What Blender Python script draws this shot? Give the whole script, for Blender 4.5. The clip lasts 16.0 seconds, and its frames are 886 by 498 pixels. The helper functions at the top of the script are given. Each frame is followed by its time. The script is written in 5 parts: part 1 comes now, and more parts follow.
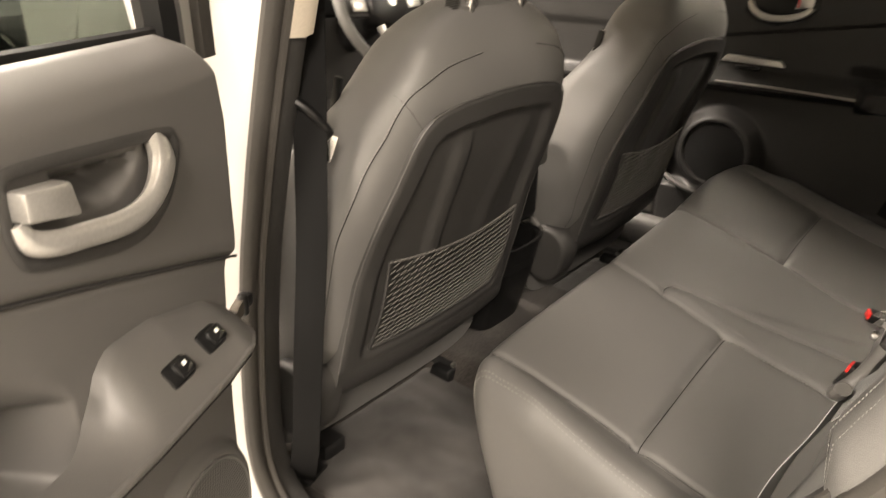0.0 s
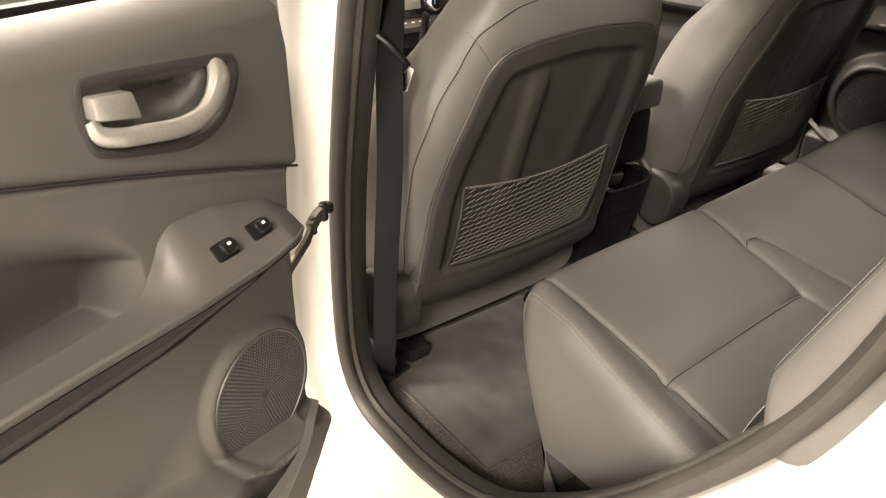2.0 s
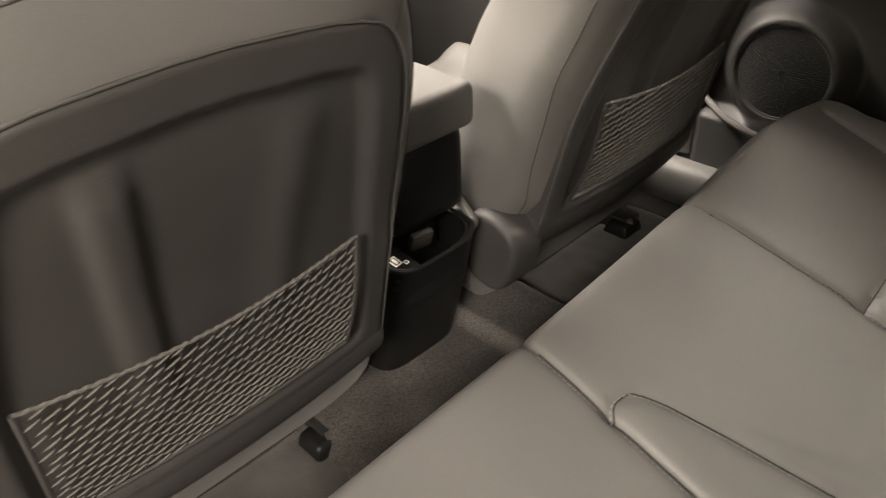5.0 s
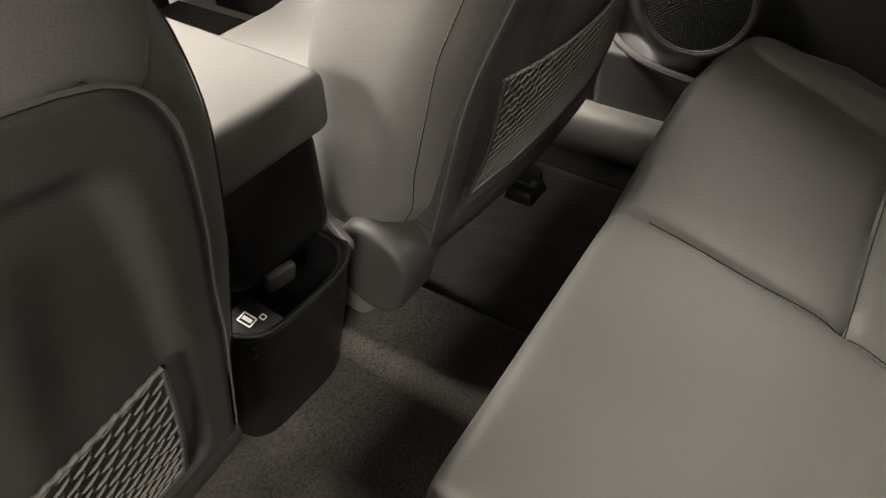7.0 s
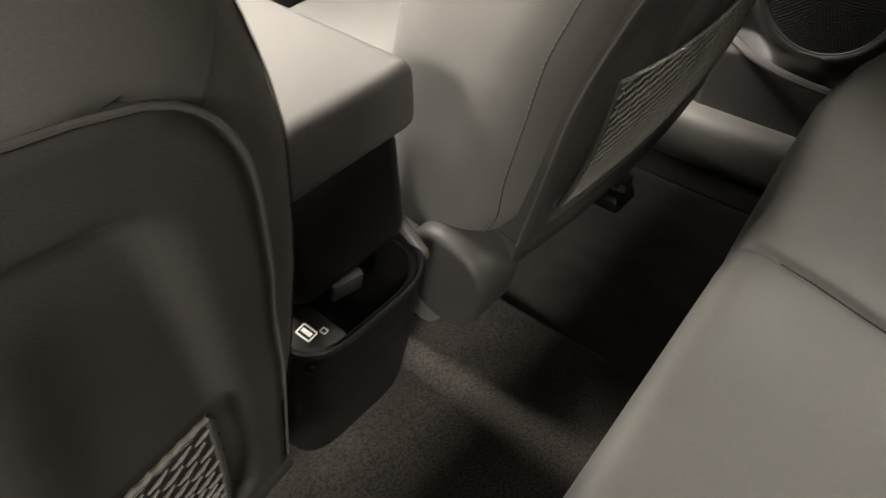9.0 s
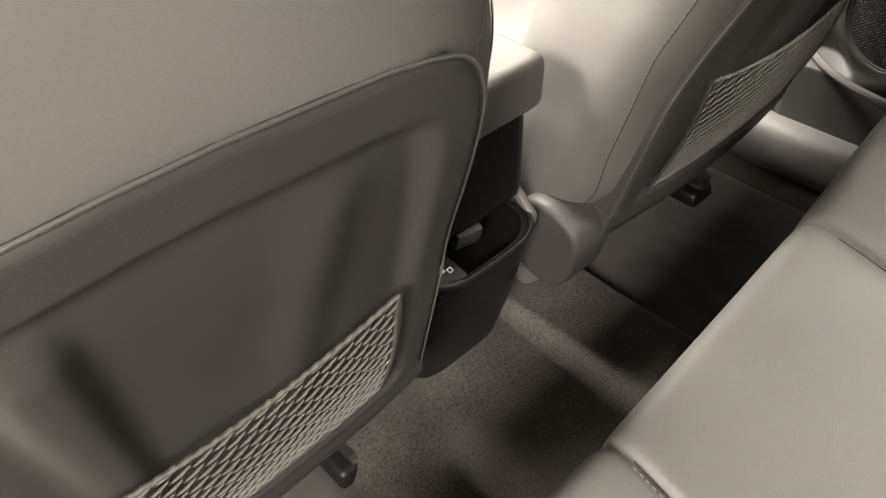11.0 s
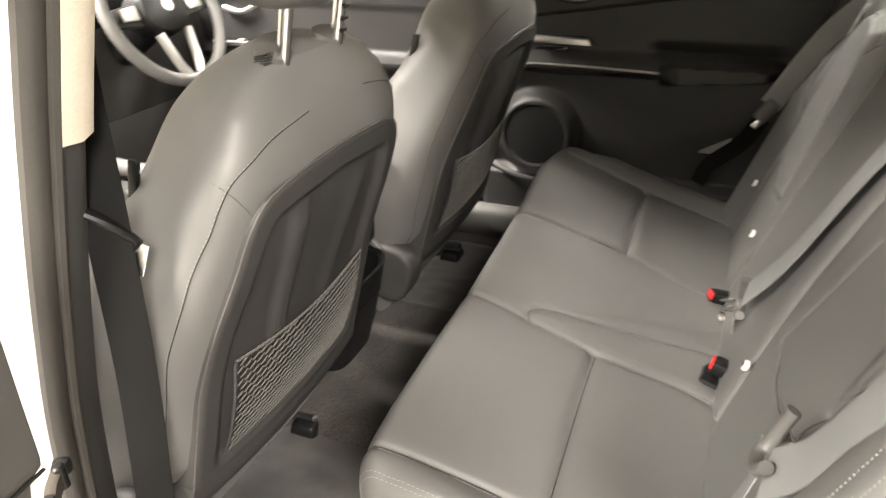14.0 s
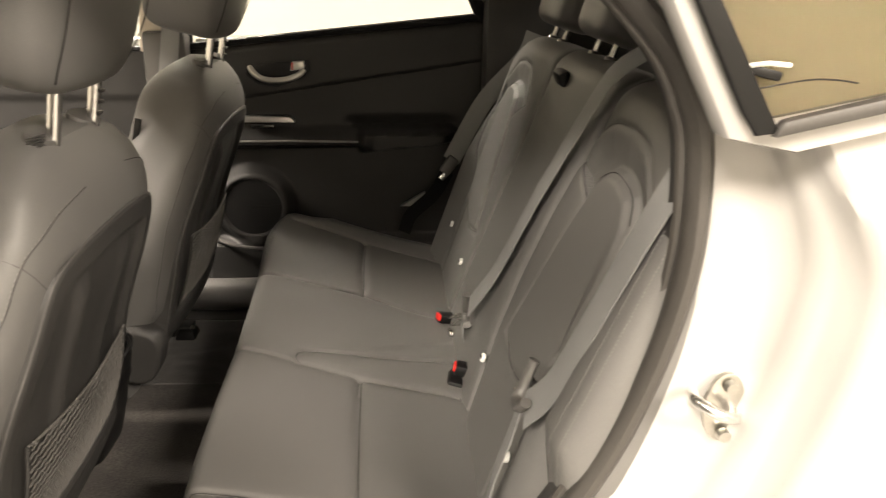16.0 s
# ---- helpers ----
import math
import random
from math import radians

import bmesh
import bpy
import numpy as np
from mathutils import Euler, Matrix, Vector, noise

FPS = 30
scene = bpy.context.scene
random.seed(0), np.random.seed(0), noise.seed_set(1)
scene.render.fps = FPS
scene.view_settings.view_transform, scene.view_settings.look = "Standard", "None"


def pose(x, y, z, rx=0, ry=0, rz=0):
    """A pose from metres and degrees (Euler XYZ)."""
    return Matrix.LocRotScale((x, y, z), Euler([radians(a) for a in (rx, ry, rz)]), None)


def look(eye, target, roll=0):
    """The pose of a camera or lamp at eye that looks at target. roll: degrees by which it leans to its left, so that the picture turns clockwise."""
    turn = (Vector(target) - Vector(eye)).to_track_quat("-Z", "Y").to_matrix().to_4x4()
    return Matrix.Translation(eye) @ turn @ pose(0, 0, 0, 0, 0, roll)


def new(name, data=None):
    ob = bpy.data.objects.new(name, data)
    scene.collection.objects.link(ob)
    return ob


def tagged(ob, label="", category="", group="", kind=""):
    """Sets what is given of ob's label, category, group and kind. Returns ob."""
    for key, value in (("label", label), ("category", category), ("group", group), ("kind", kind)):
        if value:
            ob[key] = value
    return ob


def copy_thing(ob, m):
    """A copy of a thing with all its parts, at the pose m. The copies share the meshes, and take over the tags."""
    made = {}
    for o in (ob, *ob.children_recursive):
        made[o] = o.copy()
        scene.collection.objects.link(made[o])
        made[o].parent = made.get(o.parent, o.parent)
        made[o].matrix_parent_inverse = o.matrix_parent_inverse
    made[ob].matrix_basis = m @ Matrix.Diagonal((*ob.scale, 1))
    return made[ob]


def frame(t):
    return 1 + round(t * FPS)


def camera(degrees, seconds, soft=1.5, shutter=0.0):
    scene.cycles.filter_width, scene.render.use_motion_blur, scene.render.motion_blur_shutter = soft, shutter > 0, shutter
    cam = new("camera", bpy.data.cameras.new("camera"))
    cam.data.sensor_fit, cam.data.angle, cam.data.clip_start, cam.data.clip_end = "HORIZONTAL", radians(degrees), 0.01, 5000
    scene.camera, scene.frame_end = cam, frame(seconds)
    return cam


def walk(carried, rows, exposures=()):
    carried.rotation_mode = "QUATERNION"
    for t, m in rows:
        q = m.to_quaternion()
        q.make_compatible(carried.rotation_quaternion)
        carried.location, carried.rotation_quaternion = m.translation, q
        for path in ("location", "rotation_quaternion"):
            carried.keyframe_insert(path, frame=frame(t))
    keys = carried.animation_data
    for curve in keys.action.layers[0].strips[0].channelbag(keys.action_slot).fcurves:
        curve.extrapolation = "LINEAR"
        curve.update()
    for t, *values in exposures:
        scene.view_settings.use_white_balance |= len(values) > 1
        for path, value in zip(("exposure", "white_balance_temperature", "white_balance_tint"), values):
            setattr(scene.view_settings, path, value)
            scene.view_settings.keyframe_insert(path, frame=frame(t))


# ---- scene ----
cam = camera(63.3, 16.0, soft=1.1, shutter=0.5)
PATH = [
    (0, (-1.187, -0.208, 1.214), (0.249, 0.929, 0.411), 1.2),
    (0.5, (-1.175, -0.28, 1.22), (0.063, 1.006, 0.318), 0.5),
    (1, (-1.167, -0.325, 1.232), (-0.043, 1.035, 0.291), -0.0),
    (1.5, (-1.158, -0.358, 1.22), (-0.097, 1.04, 0.262), -0.3),
    (2, (-1.141, -0.372, 1.237), (-0.106, 1.044, 0.276), -0.4),
    (2.5, (-1.097, -0.36, 1.256), (-0.063, 1.055, 0.292), -0.8),
    (3, (-1.035, -0.309, 1.274), (0.012, 1.089, 0.3), -1.2),
    (3.5, (-0.919, -0.193, 1.276), (0.169, 1.156, 0.277), -1.1),
    (4, (-0.782, -0.125, 1.228), (0.325, 1.183, 0.197), -1.4),
    (4.5, (-0.647, -0.069, 1.171), (0.478, 1.194, 0.103), -2.0),
    (5, (-0.563, -0.066, 1.16), (0.584, 1.139, 0.05), -2.8),
    (7.5, (-0.334, 0.111, 1.13), (0.868, 0.956, -0.226), -2.5),
    (8, (-0.315, 0.112, 1.123), (0.868, 0.966, -0.244), -2.3),
    (8.5, (-0.286, 0.114, 1.113), (0.861, 1.007, -0.26), -2.0),
    (9, (-0.305, 0.167, 1.11), (0.772, 1.139, -0.266), -2.4),
    (11.5, (-0.524, 0.062, 1.186), (0.454, 1.184, -0.15), -2.7),
    (12, (-0.646, -0.009, 1.197), (0.405, 1.115, -0.081), -2.4),
    (12.5, (-0.786, -0.057, 1.213), (0.378, 1.047, 0.018), -2.3),
    (13, (-0.875, -0.109, 1.257), (0.444, 0.925, 0.166), -1.9),
    (13.5, (-0.992, -0.119, 1.266), (0.495, 0.778, 0.274), -1.7),
    (14, (-1.075, -0.088, 1.293), (0.57, 0.595, 0.384), -1.2),
    (14.5, (-1.148, -0.044, 1.295), (0.627, 0.339, 0.457), -0.4),
    (15, (-1.201, -0.012, 1.311), (0.636, 0.134, 0.533), -0.5),
    (15.5, (-1.235, 0.001, 1.308), (0.626, -0.005, 0.576), -0.1),
    (16, (-1.243, -0.023, 1.304), (0.622, -0.147, 0.593), 0.4),
]
EXPOSURES = [(0, 1.3, 7000, 13), (2, 1.36, 7050, 13), (3, 1.26, 6900, 13), (4, 1.12, 6850, 13), (5, 1.65, 6750, 12), (8.5, 1.3, 6500, 9), (11.5, 2.35, 6500, 11), (12.5, 2.3, 6350, 10), (13.5, 2.1, 6350, 10), (15, 1.72, 6400, 11), (16, 1.32, 6950, 12)]
walk(cam, [(t, look(eye, target, roll)) for t, eye, target, roll in PATH], EXPOSURES)

world = bpy.data.worlds.new("showroom_air")
scene.world = world
world.use_nodes = True
world.node_tree.nodes["Background"].inputs[0].default_value = (1.0, 0.95, 0.86, 1)
world.node_tree.nodes["Background"].inputs[1].default_value = 0.025


def lamp(name, x, y, z, sx, sy, watts, rx=0, ry=0, rz=0, colour=(1.0, 0.915, 0.815)):
    data = bpy.data.lights.new(name, "AREA")
    data.shape, data.size, data.size_y, data.energy, data.color = "RECTANGLE", sx, sy, watts, colour
    ob = new(name, data)
    ob.matrix_basis = pose(x, y, z, rx, ry, rz)
    return ob


for lx, ly, watts in ((-3.4, -1.9, 235), (-3.6, 1.2, 270), (2.4, -1.6, 60), (2.4, 1.6, 60), (-0.4, 2.5, 260), (-0.4, -3.2, 50)):
    lamp("ceiling_panel_light", lx, ly, 3.12, 1.2, 1.2, watts)

# ---- materials ----


def material(name, colour, rough=0.5, metal=0.0, grain=0.0, grain_scale=400.0, mottling=0.12, mottle_scale=9.0, wear=0.08,
             spec=0.5, kind="noise", coat=0.0, alpha=None, sheen=0.0):
    """A procedural surface: colour varied at two scales, roughness varied, fine relief."""
    m = bpy.data.materials.new(name)
    m.use_nodes = True
    nt = m.node_tree
    b = nt.nodes["Principled BSDF"]
    tc = nt.nodes.new("ShaderNodeTexCoord")
    big = nt.nodes.new("ShaderNodeTexNoise")
    big.inputs["Scale"].default_value, big.inputs["Detail"].default_value = mottle_scale, 6
    fine = nt.nodes.new("ShaderNodeTexVoronoi" if kind == "cells" else "ShaderNodeTexNoise")
    fine.inputs["Scale"].default_value = grain_scale
    for n in (big, fine):
        nt.links.new(tc.outputs["Object"], n.inputs["Vector"])
    mix = nt.nodes.new("ShaderNodeMapRange")
    mix.inputs["From Min"].default_value, mix.inputs["From Max"].default_value = 0.3, 0.7
    mix.inputs["To Min"].default_value, mix.inputs["To Max"].default_value = 1 - mottling, 1 + mottling
    nt.links.new(big.outputs["Fac"], mix.inputs["Value"])
    fm = nt.nodes.new("ShaderNodeMapRange")
    fm.inputs["From Min"].default_value, fm.inputs["From Max"].default_value = 0.2, 0.8
    fm.inputs["To Min"].default_value, fm.inputs["To Max"].default_value = 1 - wear, 1 + wear
    nt.links.new(fine.outputs[0], fm.inputs["Value"])
    mul = nt.nodes.new("ShaderNodeMath")
    mul.operation = "MULTIPLY"
    nt.links.new(mix.outputs[0], mul.inputs[0])
    nt.links.new(fm.outputs[0], mul.inputs[1])
    tint = nt.nodes.new("ShaderNodeVectorMath")
    tint.operation = "SCALE"
    tint.inputs[0].default_value = colour
    nt.links.new(mul.outputs[0], tint.inputs["Scale"])
    nt.links.new(tint.outputs[0], b.inputs["Base Color"])
    rr = nt.nodes.new("ShaderNodeMapRange")
    rr.inputs["To Min"].default_value, rr.inputs["To Max"].default_value = max(0.02, rough - 0.06), min(1, rough + 0.06)
    nt.links.new(big.outputs["Fac"], rr.inputs["Value"])
    nt.links.new(rr.outputs[0], b.inputs["Roughness"])
    b.inputs["Metallic"].default_value = metal
    b.inputs["Specular IOR Level"].default_value = spec
    b.inputs["Coat Weight"].default_value = coat
    b.inputs["Coat Roughness"].default_value = 0.05
    b.inputs["Sheen Weight"].default_value = sheen
    if grain:
        bump = nt.nodes.new("ShaderNodeBump")
        bump.inputs["Strength"].default_value, bump.inputs["Distance"].default_value = grain, 0.0006
        nt.links.new(fine.outputs[0], bump.inputs["Height"])
        nt.links.new(bump.outputs[0], b.inputs["Normal"])
    return m


def glass(name, tint=(0.9, 0.93, 0.9)):
    m = bpy.data.materials.new(name)
    m.use_nodes = True
    b = m.node_tree.nodes["Principled BSDF"]
    b.inputs["Base Color"].default_value = (*tint, 1)
    b.inputs["Roughness"].default_value = 0.0
    b.inputs["Transmission Weight"].default_value = 1.0
    b.inputs["IOR"].default_value = 1.02
    return m


def glow(name, colour, strength):
    m = bpy.data.materials.new(name)
    m.use_nodes = True
    b = m.node_tree.nodes["Principled BSDF"]
    b.inputs["Base Color"].default_value = (*colour, 1)
    b.inputs["Emission Color"].default_value = (*colour, 1)
    b.inputs["Emission Strength"].default_value = strength
    return m


LEATHER = material("dark_grey_leather", (0.108, 0.106, 0.102), 0.48, grain=0.18, grain_scale=1000, kind="cells", mottling=0.045, mottle_scale=6, wear=0.05)
PIPING = material("seam_thread", (0.20, 0.196, 0.185), 0.7, grain=0.3)
# dark tone laid along folds, gaps and lines in place of their shade
CREASE_SHADE = material("crease_shade", (0.030, 0.029, 0.028), 0.7, spec=0.1)
# brown tone standing for what shows in the tinted quarter glass
WINDOW_VIEW = material("window_view_brown", (0.60, 0.54, 0.42), 0.6, mottling=0.05)
PLASTIC_MID = material("mid_grey_plastic", (0.070, 0.068, 0.065), 0.40, grain=0.5, grain_scale=1100, mottling=0.08, wear=0.08)
PLASTIC = material("charcoal_plastic", (0.037, 0.036, 0.0345), 0.48, grain=0.4, grain_scale=1100, mottling=0.08, wear=0.08, spec=0.3)
PLASTIC_SOFT = material("soft_touch_trim", (0.085, 0.082, 0.078), 0.44, grain=0.14, grain_scale=1300, kind="cells", mottling=0.05, wear=0.05)
PLASTIC_BLACK = material("black_plastic", (0.006, 0.006, 0.006), 0.42, spec=0.25, grain=0.2, grain_scale=900, mottling=0.1)
GLOSS_BLACK = material("gloss_black", (0.01, 0.01, 0.01), 0.12, mottling=0.05)
NET = material("net_cord", (0.098, 0.094, 0.088), 0.8, spec=0.1, grain=0.4, grain_scale=2500)
CARPET = material("charcoal_carpet", (0.036, 0.0325, 0.0295), 0.95, grain=1.0, grain_scale=320, mottling=0.3, mottle_scale=14, wear=0.75, spec=0.1, sheen=0.15)
MAT_PILE = material("mat_pile", (0.040, 0.0372, 0.0345), 0.95, grain=1.0, grain_scale=700, mottling=0.38, mottle_scale=13, wear=0.4, spec=0.1, sheen=0.3)
PAINT = material("pearl_white_paint", (0.41, 0.404, 0.388), 0.22, mottling=0.015, wear=0.01, coat=0.5)
RUBBER = material("door_seal_rubber", (0.040, 0.037, 0.033), 0.55, grain=0.2, mottling=0.1)
CHROME = material("satin_chrome", (0.75, 0.74, 0.72), 0.24, 1.0, mottling=0.04, wear=0.02)
STEEL = material("zinc_steel", (0.55, 0.54, 0.50), 0.3, 1.0, mottling=0.1)
DARK_STEEL = material("dark_steel", (0.05, 0.05, 0.05), 0.4, 0.8, mottling=0.2)
SILVER = material("silver_paint", (0.52, 0.51, 0.485), 0.30, 0.7, mottling=0.04)
WEB = material("belt_webbing", (0.19, 0.192, 0.19), 0.6, grain=0.6, grain_scale=1500, mottling=0.06, wear=0.15)
WEB_BLACK = material("black_webbing", (0.008, 0.008, 0.008), 0.8, spec=0.05, grain=0.6, grain_scale=1500, mottling=0.06, wear=0.15)
SILL = material("sill_plastic", (0.085, 0.082, 0.078), 0.55, grain=0.5, grain_scale=1100, mottling=0.08)
# far doors' trim: the far side's weaker light is put into this dark colour
FAR_TRIM_SHADED = material("far_trim_shaded", (0.019, 0.0185, 0.018), 0.42, grain=0.5, grain_scale=1000, kind="cells", mottling=0.08, wear=0.08, spec=0.35)
CHECK_STEEL = material("check_strap_steel", (0.20, 0.18, 0.155), 0.4, 0.6, mottling=0.2)
RED = material("red_button", (0.62, 0.02, 0.015), 0.35, mottling=0.05)
WHITE_MARK = material("white_marking", (0.75, 0.75, 0.72), 0.5, mottling=0.03)
BEIGE = material("pillar_trim_beige", (0.58, 0.52, 0.43), 0.7, grain=0.3, mottling=0.03)
HEADLINER = material("headliner_fabric", (0.40, 0.38, 0.34), 0.95, grain=0.4, grain_scale=800, mottling=0.05)
WALLPAINT = material("showroom_wall_paint", (0.46, 0.44, 0.39), 0.8, grain=0.2, grain_scale=80, mottling=0.03, mottle_scale=1.5)
TILE = material("showroom_floor_tile", (0.20, 0.19, 0.175), 0.25, mottling=0.06, mottle_scale=3)
GLASS = glass("window_glass")
DARK_GLASS = glass("dark_door_glass", (0.13, 0.15, 0.13))
PRIVACY = glass("privacy_glass", (0.50, 0.49, 0.44))

# ---- mesh helpers ----


def P(*v):
    return np.array(v, float)


def join(*datas):
    verts, faces = [], []
    for v, f in datas:
        k = len(verts)
        verts.extend([tuple(map(float, q)) for q in v])
        faces.extend([tuple(i + k for i in face) for face in f])
    return verts, faces


def from_bm(bm):
    bm.verts.ensure_lookup_table()
    bm.verts.index_update()
    out = [tuple(v.co) for v in bm.verts], [tuple(v.index for v in f.verts) for f in bm.faces]
    bm.free()
    return out


def box(c, size, bevel=0.004, rot=(0, 0, 0), segs=2, taper=1.0):
    bm = bmesh.new()
    bmesh.ops.create_cube(bm, size=1.0)
    for v in bm.verts:
        s = taper if v.co.z > 0 else 1.0
        v.co = Vector((v.co.x * size[0] * s, v.co.y * size[1] * s, v.co.z * size[2]))
    if bevel:
        bmesh.ops.bevel(bm, geom=list(bm.edges), offset=min(bevel, min(size) * 0.48), segments=segs, profile=0.5, affect="EDGES")
    bm.transform(pose(*c, *rot))
    return from_bm(bm)


def smooth_path(pts, n, closed=False):
    """Catmull-Rom through pts, n samples."""
    p = np.array(pts, float)
    k = len(p)
    if closed:
        q = np.vstack([p[-1], p, p[0], p[1]])
        segs = k
    else:
        q = np.vstack([2 * p[0] - p[1], p, 2 * p[-1] - p[-2]])
        segs = k - 1
    out = []
    for u in np.linspace(0, segs, n, endpoint=not closed):
        i = min(int(u), segs - 1)
        t = u - i
        a, b, c, d = q[i], q[i + 1], q[i + 2], q[i + 3]
        out.append(0.5 * (2 * b + (c - a) * t + (2 * a - 5 * b + 4 * c - d) * t**2 + (3 * b - a - 3 * c + d) * t**3))
    return np.array(out)


def unit(v):
    return v / (np.linalg.norm(v, axis=-1, keepdims=True) + 1e-12)


def tube(pts, r, sides=8, closed=False, flat=1.0, up=(0, 0, 1), rs=None):
    """Sweeps an ellipse (r across, r*flat along up) along pts."""
    p = np.array(pts, float)
    tan = (np.roll(p, -1, 0) - np.roll(p, 1, 0)) if closed else np.gradient(p, axis=0)
    tan = unit(tan)
    side = unit(np.cross(tan, np.array(up, float)))
    nor = np.cross(side, tan)
    n = len(p)
    r = np.full(n, r) if rs is None else np.array(rs)
    a = np.linspace(0, 2 * np.pi, sides, endpoint=False)
    v = (p[:, None] + side[:, None] * (np.cos(a)[None, :, None] * r[:, None, None]) + nor[:, None] * (np.sin(a)[None, :, None] * flat * r[:, None, None])).reshape(-1, 3)
    f = []
    for i in range(n if closed else n - 1):
        j = (i + 1) % n
        for k in range(sides):
            m = (k + 1) % sides
            f.append((i * sides + k, i * sides + m, j * sides + m, j * sides + k))
    if not closed:
        f.append(tuple(range(sides))[::-1])
        f.append(tuple((n - 1) * sides + k for k in range(sides)))
    return v, f


def strap(pts, width, thick, across):
    """A flat band along pts; across: direction of its width, one for all or one for each point."""
    p = np.array(pts, float)
    ac = np.broadcast_to(np.array(across, float), p.shape)
    tan = unit(np.gradient(p, axis=0))
    nor = unit(np.cross(tan, ac))
    ac = unit(np.cross(nor, tan))
    prof = [(-.5, -.3), (-.46, -.5), (.46, -.5), (.5, -.3), (.5, .3), (.46, .5), (-.46, .5), (-.5, .3)]
    v = np.stack([p + ac * a * width + nor * b * thick for a, b in prof], 1).reshape(-1, 3)
    n, s = len(p), len(prof)
    f = [(i * s + k, i * s + (k + 1) % s, (i + 1) * s + (k + 1) % s, (i + 1) * s + k) for i in range(n - 1) for k in range(s)]
    f += [tuple(range(s))[::-1], tuple((n - 1) * s + k for k in range(s))]
    return v, f


def loft(rings, caps=True, closed=True):
    r = np.array(rings, float)
    n, s = r.shape[:2]
    f = []
    for i in range(n - 1):
        for k in range(s if closed else s - 1):
            m = (k + 1) % s
            f.append((i * s + k, i * s + m, (i + 1) * s + m, (i + 1) * s + k))
    if caps and closed:
        f += [tuple(range(s))[::-1], tuple((n - 1) * s + k for k in range(s))]
    return r.reshape(-1, 3), f


def grid(pts):
    """A sheet from an (n, m, 3) array."""
    return loft(pts, caps=False, closed=False)


def thick_sheet(front, back):
    """A closed solid between two (n, m, 3) sheets."""
    a, b = np.array(front), np.array(back)
    n, m = a.shape[:2]
    v = np.vstack([a.reshape(-1, 3), b.reshape(-1, 3)])
    k = n * m
    f = []
    for i in range(n - 1):
        for j in range(m - 1):
            q = (i * m + j, i * m + j + 1, (i + 1) * m + j + 1, (i + 1) * m + j)
            f.append(q)
            f.append(tuple(x + k for x in q[::-1]))
    edge = [(0, j) for j in range(m)] + [(i, m - 1) for i in range(1, n)] + [(n - 1, j) for j in range(m - 2, -1, -1)] + [(i, 0) for i in range(n - 2, 0, -1)]
    ids = [i * m + j for i, j in edge]
    for x, y in zip(ids, ids[1:] + ids[:1]):
        f.append((x, x + k, y + k, y))
    return v, f


def prism(outline, depth, bevel=0.0, segs=2):
    """A plate: outline of 3D points in one plane, thickened by the vector depth."""
    bm = bmesh.new()
    a = [bm.verts.new(Vector(q)) for q in np.array(outline, float)]
    b = [bm.verts.new(Vector(np.array(q, float) + np.array(depth, float))) for q in outline]
    bm.faces.new(a)
    bm.faces.new(b[::-1])
    n = len(a)
    for i in range(n):
        bm.faces.new((a[i], b[i], b[(i + 1) % n], a[(i + 1) % n]))
    bmesh.ops.recalc_face_normals(bm, faces=list(bm.faces))
    if bevel:
        rim = [e for e in bm.edges if len(e.link_faces) == 2 and any(len(f.verts) == n and n > 4 for f in e.link_faces)]
        bmesh.ops.bevel(bm, geom=rim or list(bm.edges), offset=bevel, segments=segs, profile=0.5, affect="EDGES")
    return from_bm(bm)


def cyl(p0, p1, r0, r1=None, sides=24, bevel=0.0):
    p0, p1 = np.array(p0, float), np.array(p1, float)
    r1 = r0 if r1 is None else r1
    ax = unit(p1 - p0)
    up = (0, 0, 1) if abs(ax[2]) < 0.9 else (1, 0, 0)
    if bevel:
        pts = [p0, p0 + ax * 1e-4, p0 + ax * bevel, p1 - ax * bevel, p1 - ax * 1e-4, p1]
        rs = [max(r0 - bevel, 1e-4), r0 - bevel * 0.9, r0, r1, r1 - bevel * 0.9, max(r1 - bevel, 1e-4)]
    else:
        pts, rs = [p0, p1], [r0, r1]
    pts = np.array(pts)
    side = unit(np.cross(ax, np.array(up, float)))
    nor = np.cross(side, ax)
    a = np.linspace(0, 2 * np.pi, sides, endpoint=False)
    rings = [q + r * (np.cos(a)[:, None] * side + np.sin(a)[:, None] * nor) for q, r in zip(pts, rs)]
    return loft(rings)


def part(name, data, mat, parent=None, label="", sharp=38):
    """One mesh object in world coordinates under a thing or a part."""
    v, f = data
    me = bpy.data.meshes.new(name)
    me.from_pydata([tuple(map(float, q)) for q in v], [], [tuple(int(i) for i in q) for q in f])
    bm = bmesh.new()
    bm.from_mesh(me)
    bmesh.ops.recalc_face_normals(bm, faces=list(bm.faces))
    bm.to_mesh(me)
    bm.free()
    me.shade_smooth()
    me.set_sharp_from_angle(angle=radians(sharp))
    me.materials.append(mat)
    ob = new(name, me)
    if parent:
        ob.parent = parent
        if parent.type == "EMPTY":
            ob.matrix_parent_inverse = Matrix.Translation(parent.location).inverted()
    if label:
        ob["label"] = label
    return ob


def thing(name, at, label, category, group="", kind=""):
    ob = new(name)
    ob.empty_display_size = 0.05
    ob.location = at
    return tagged(ob, label, category, group, kind)


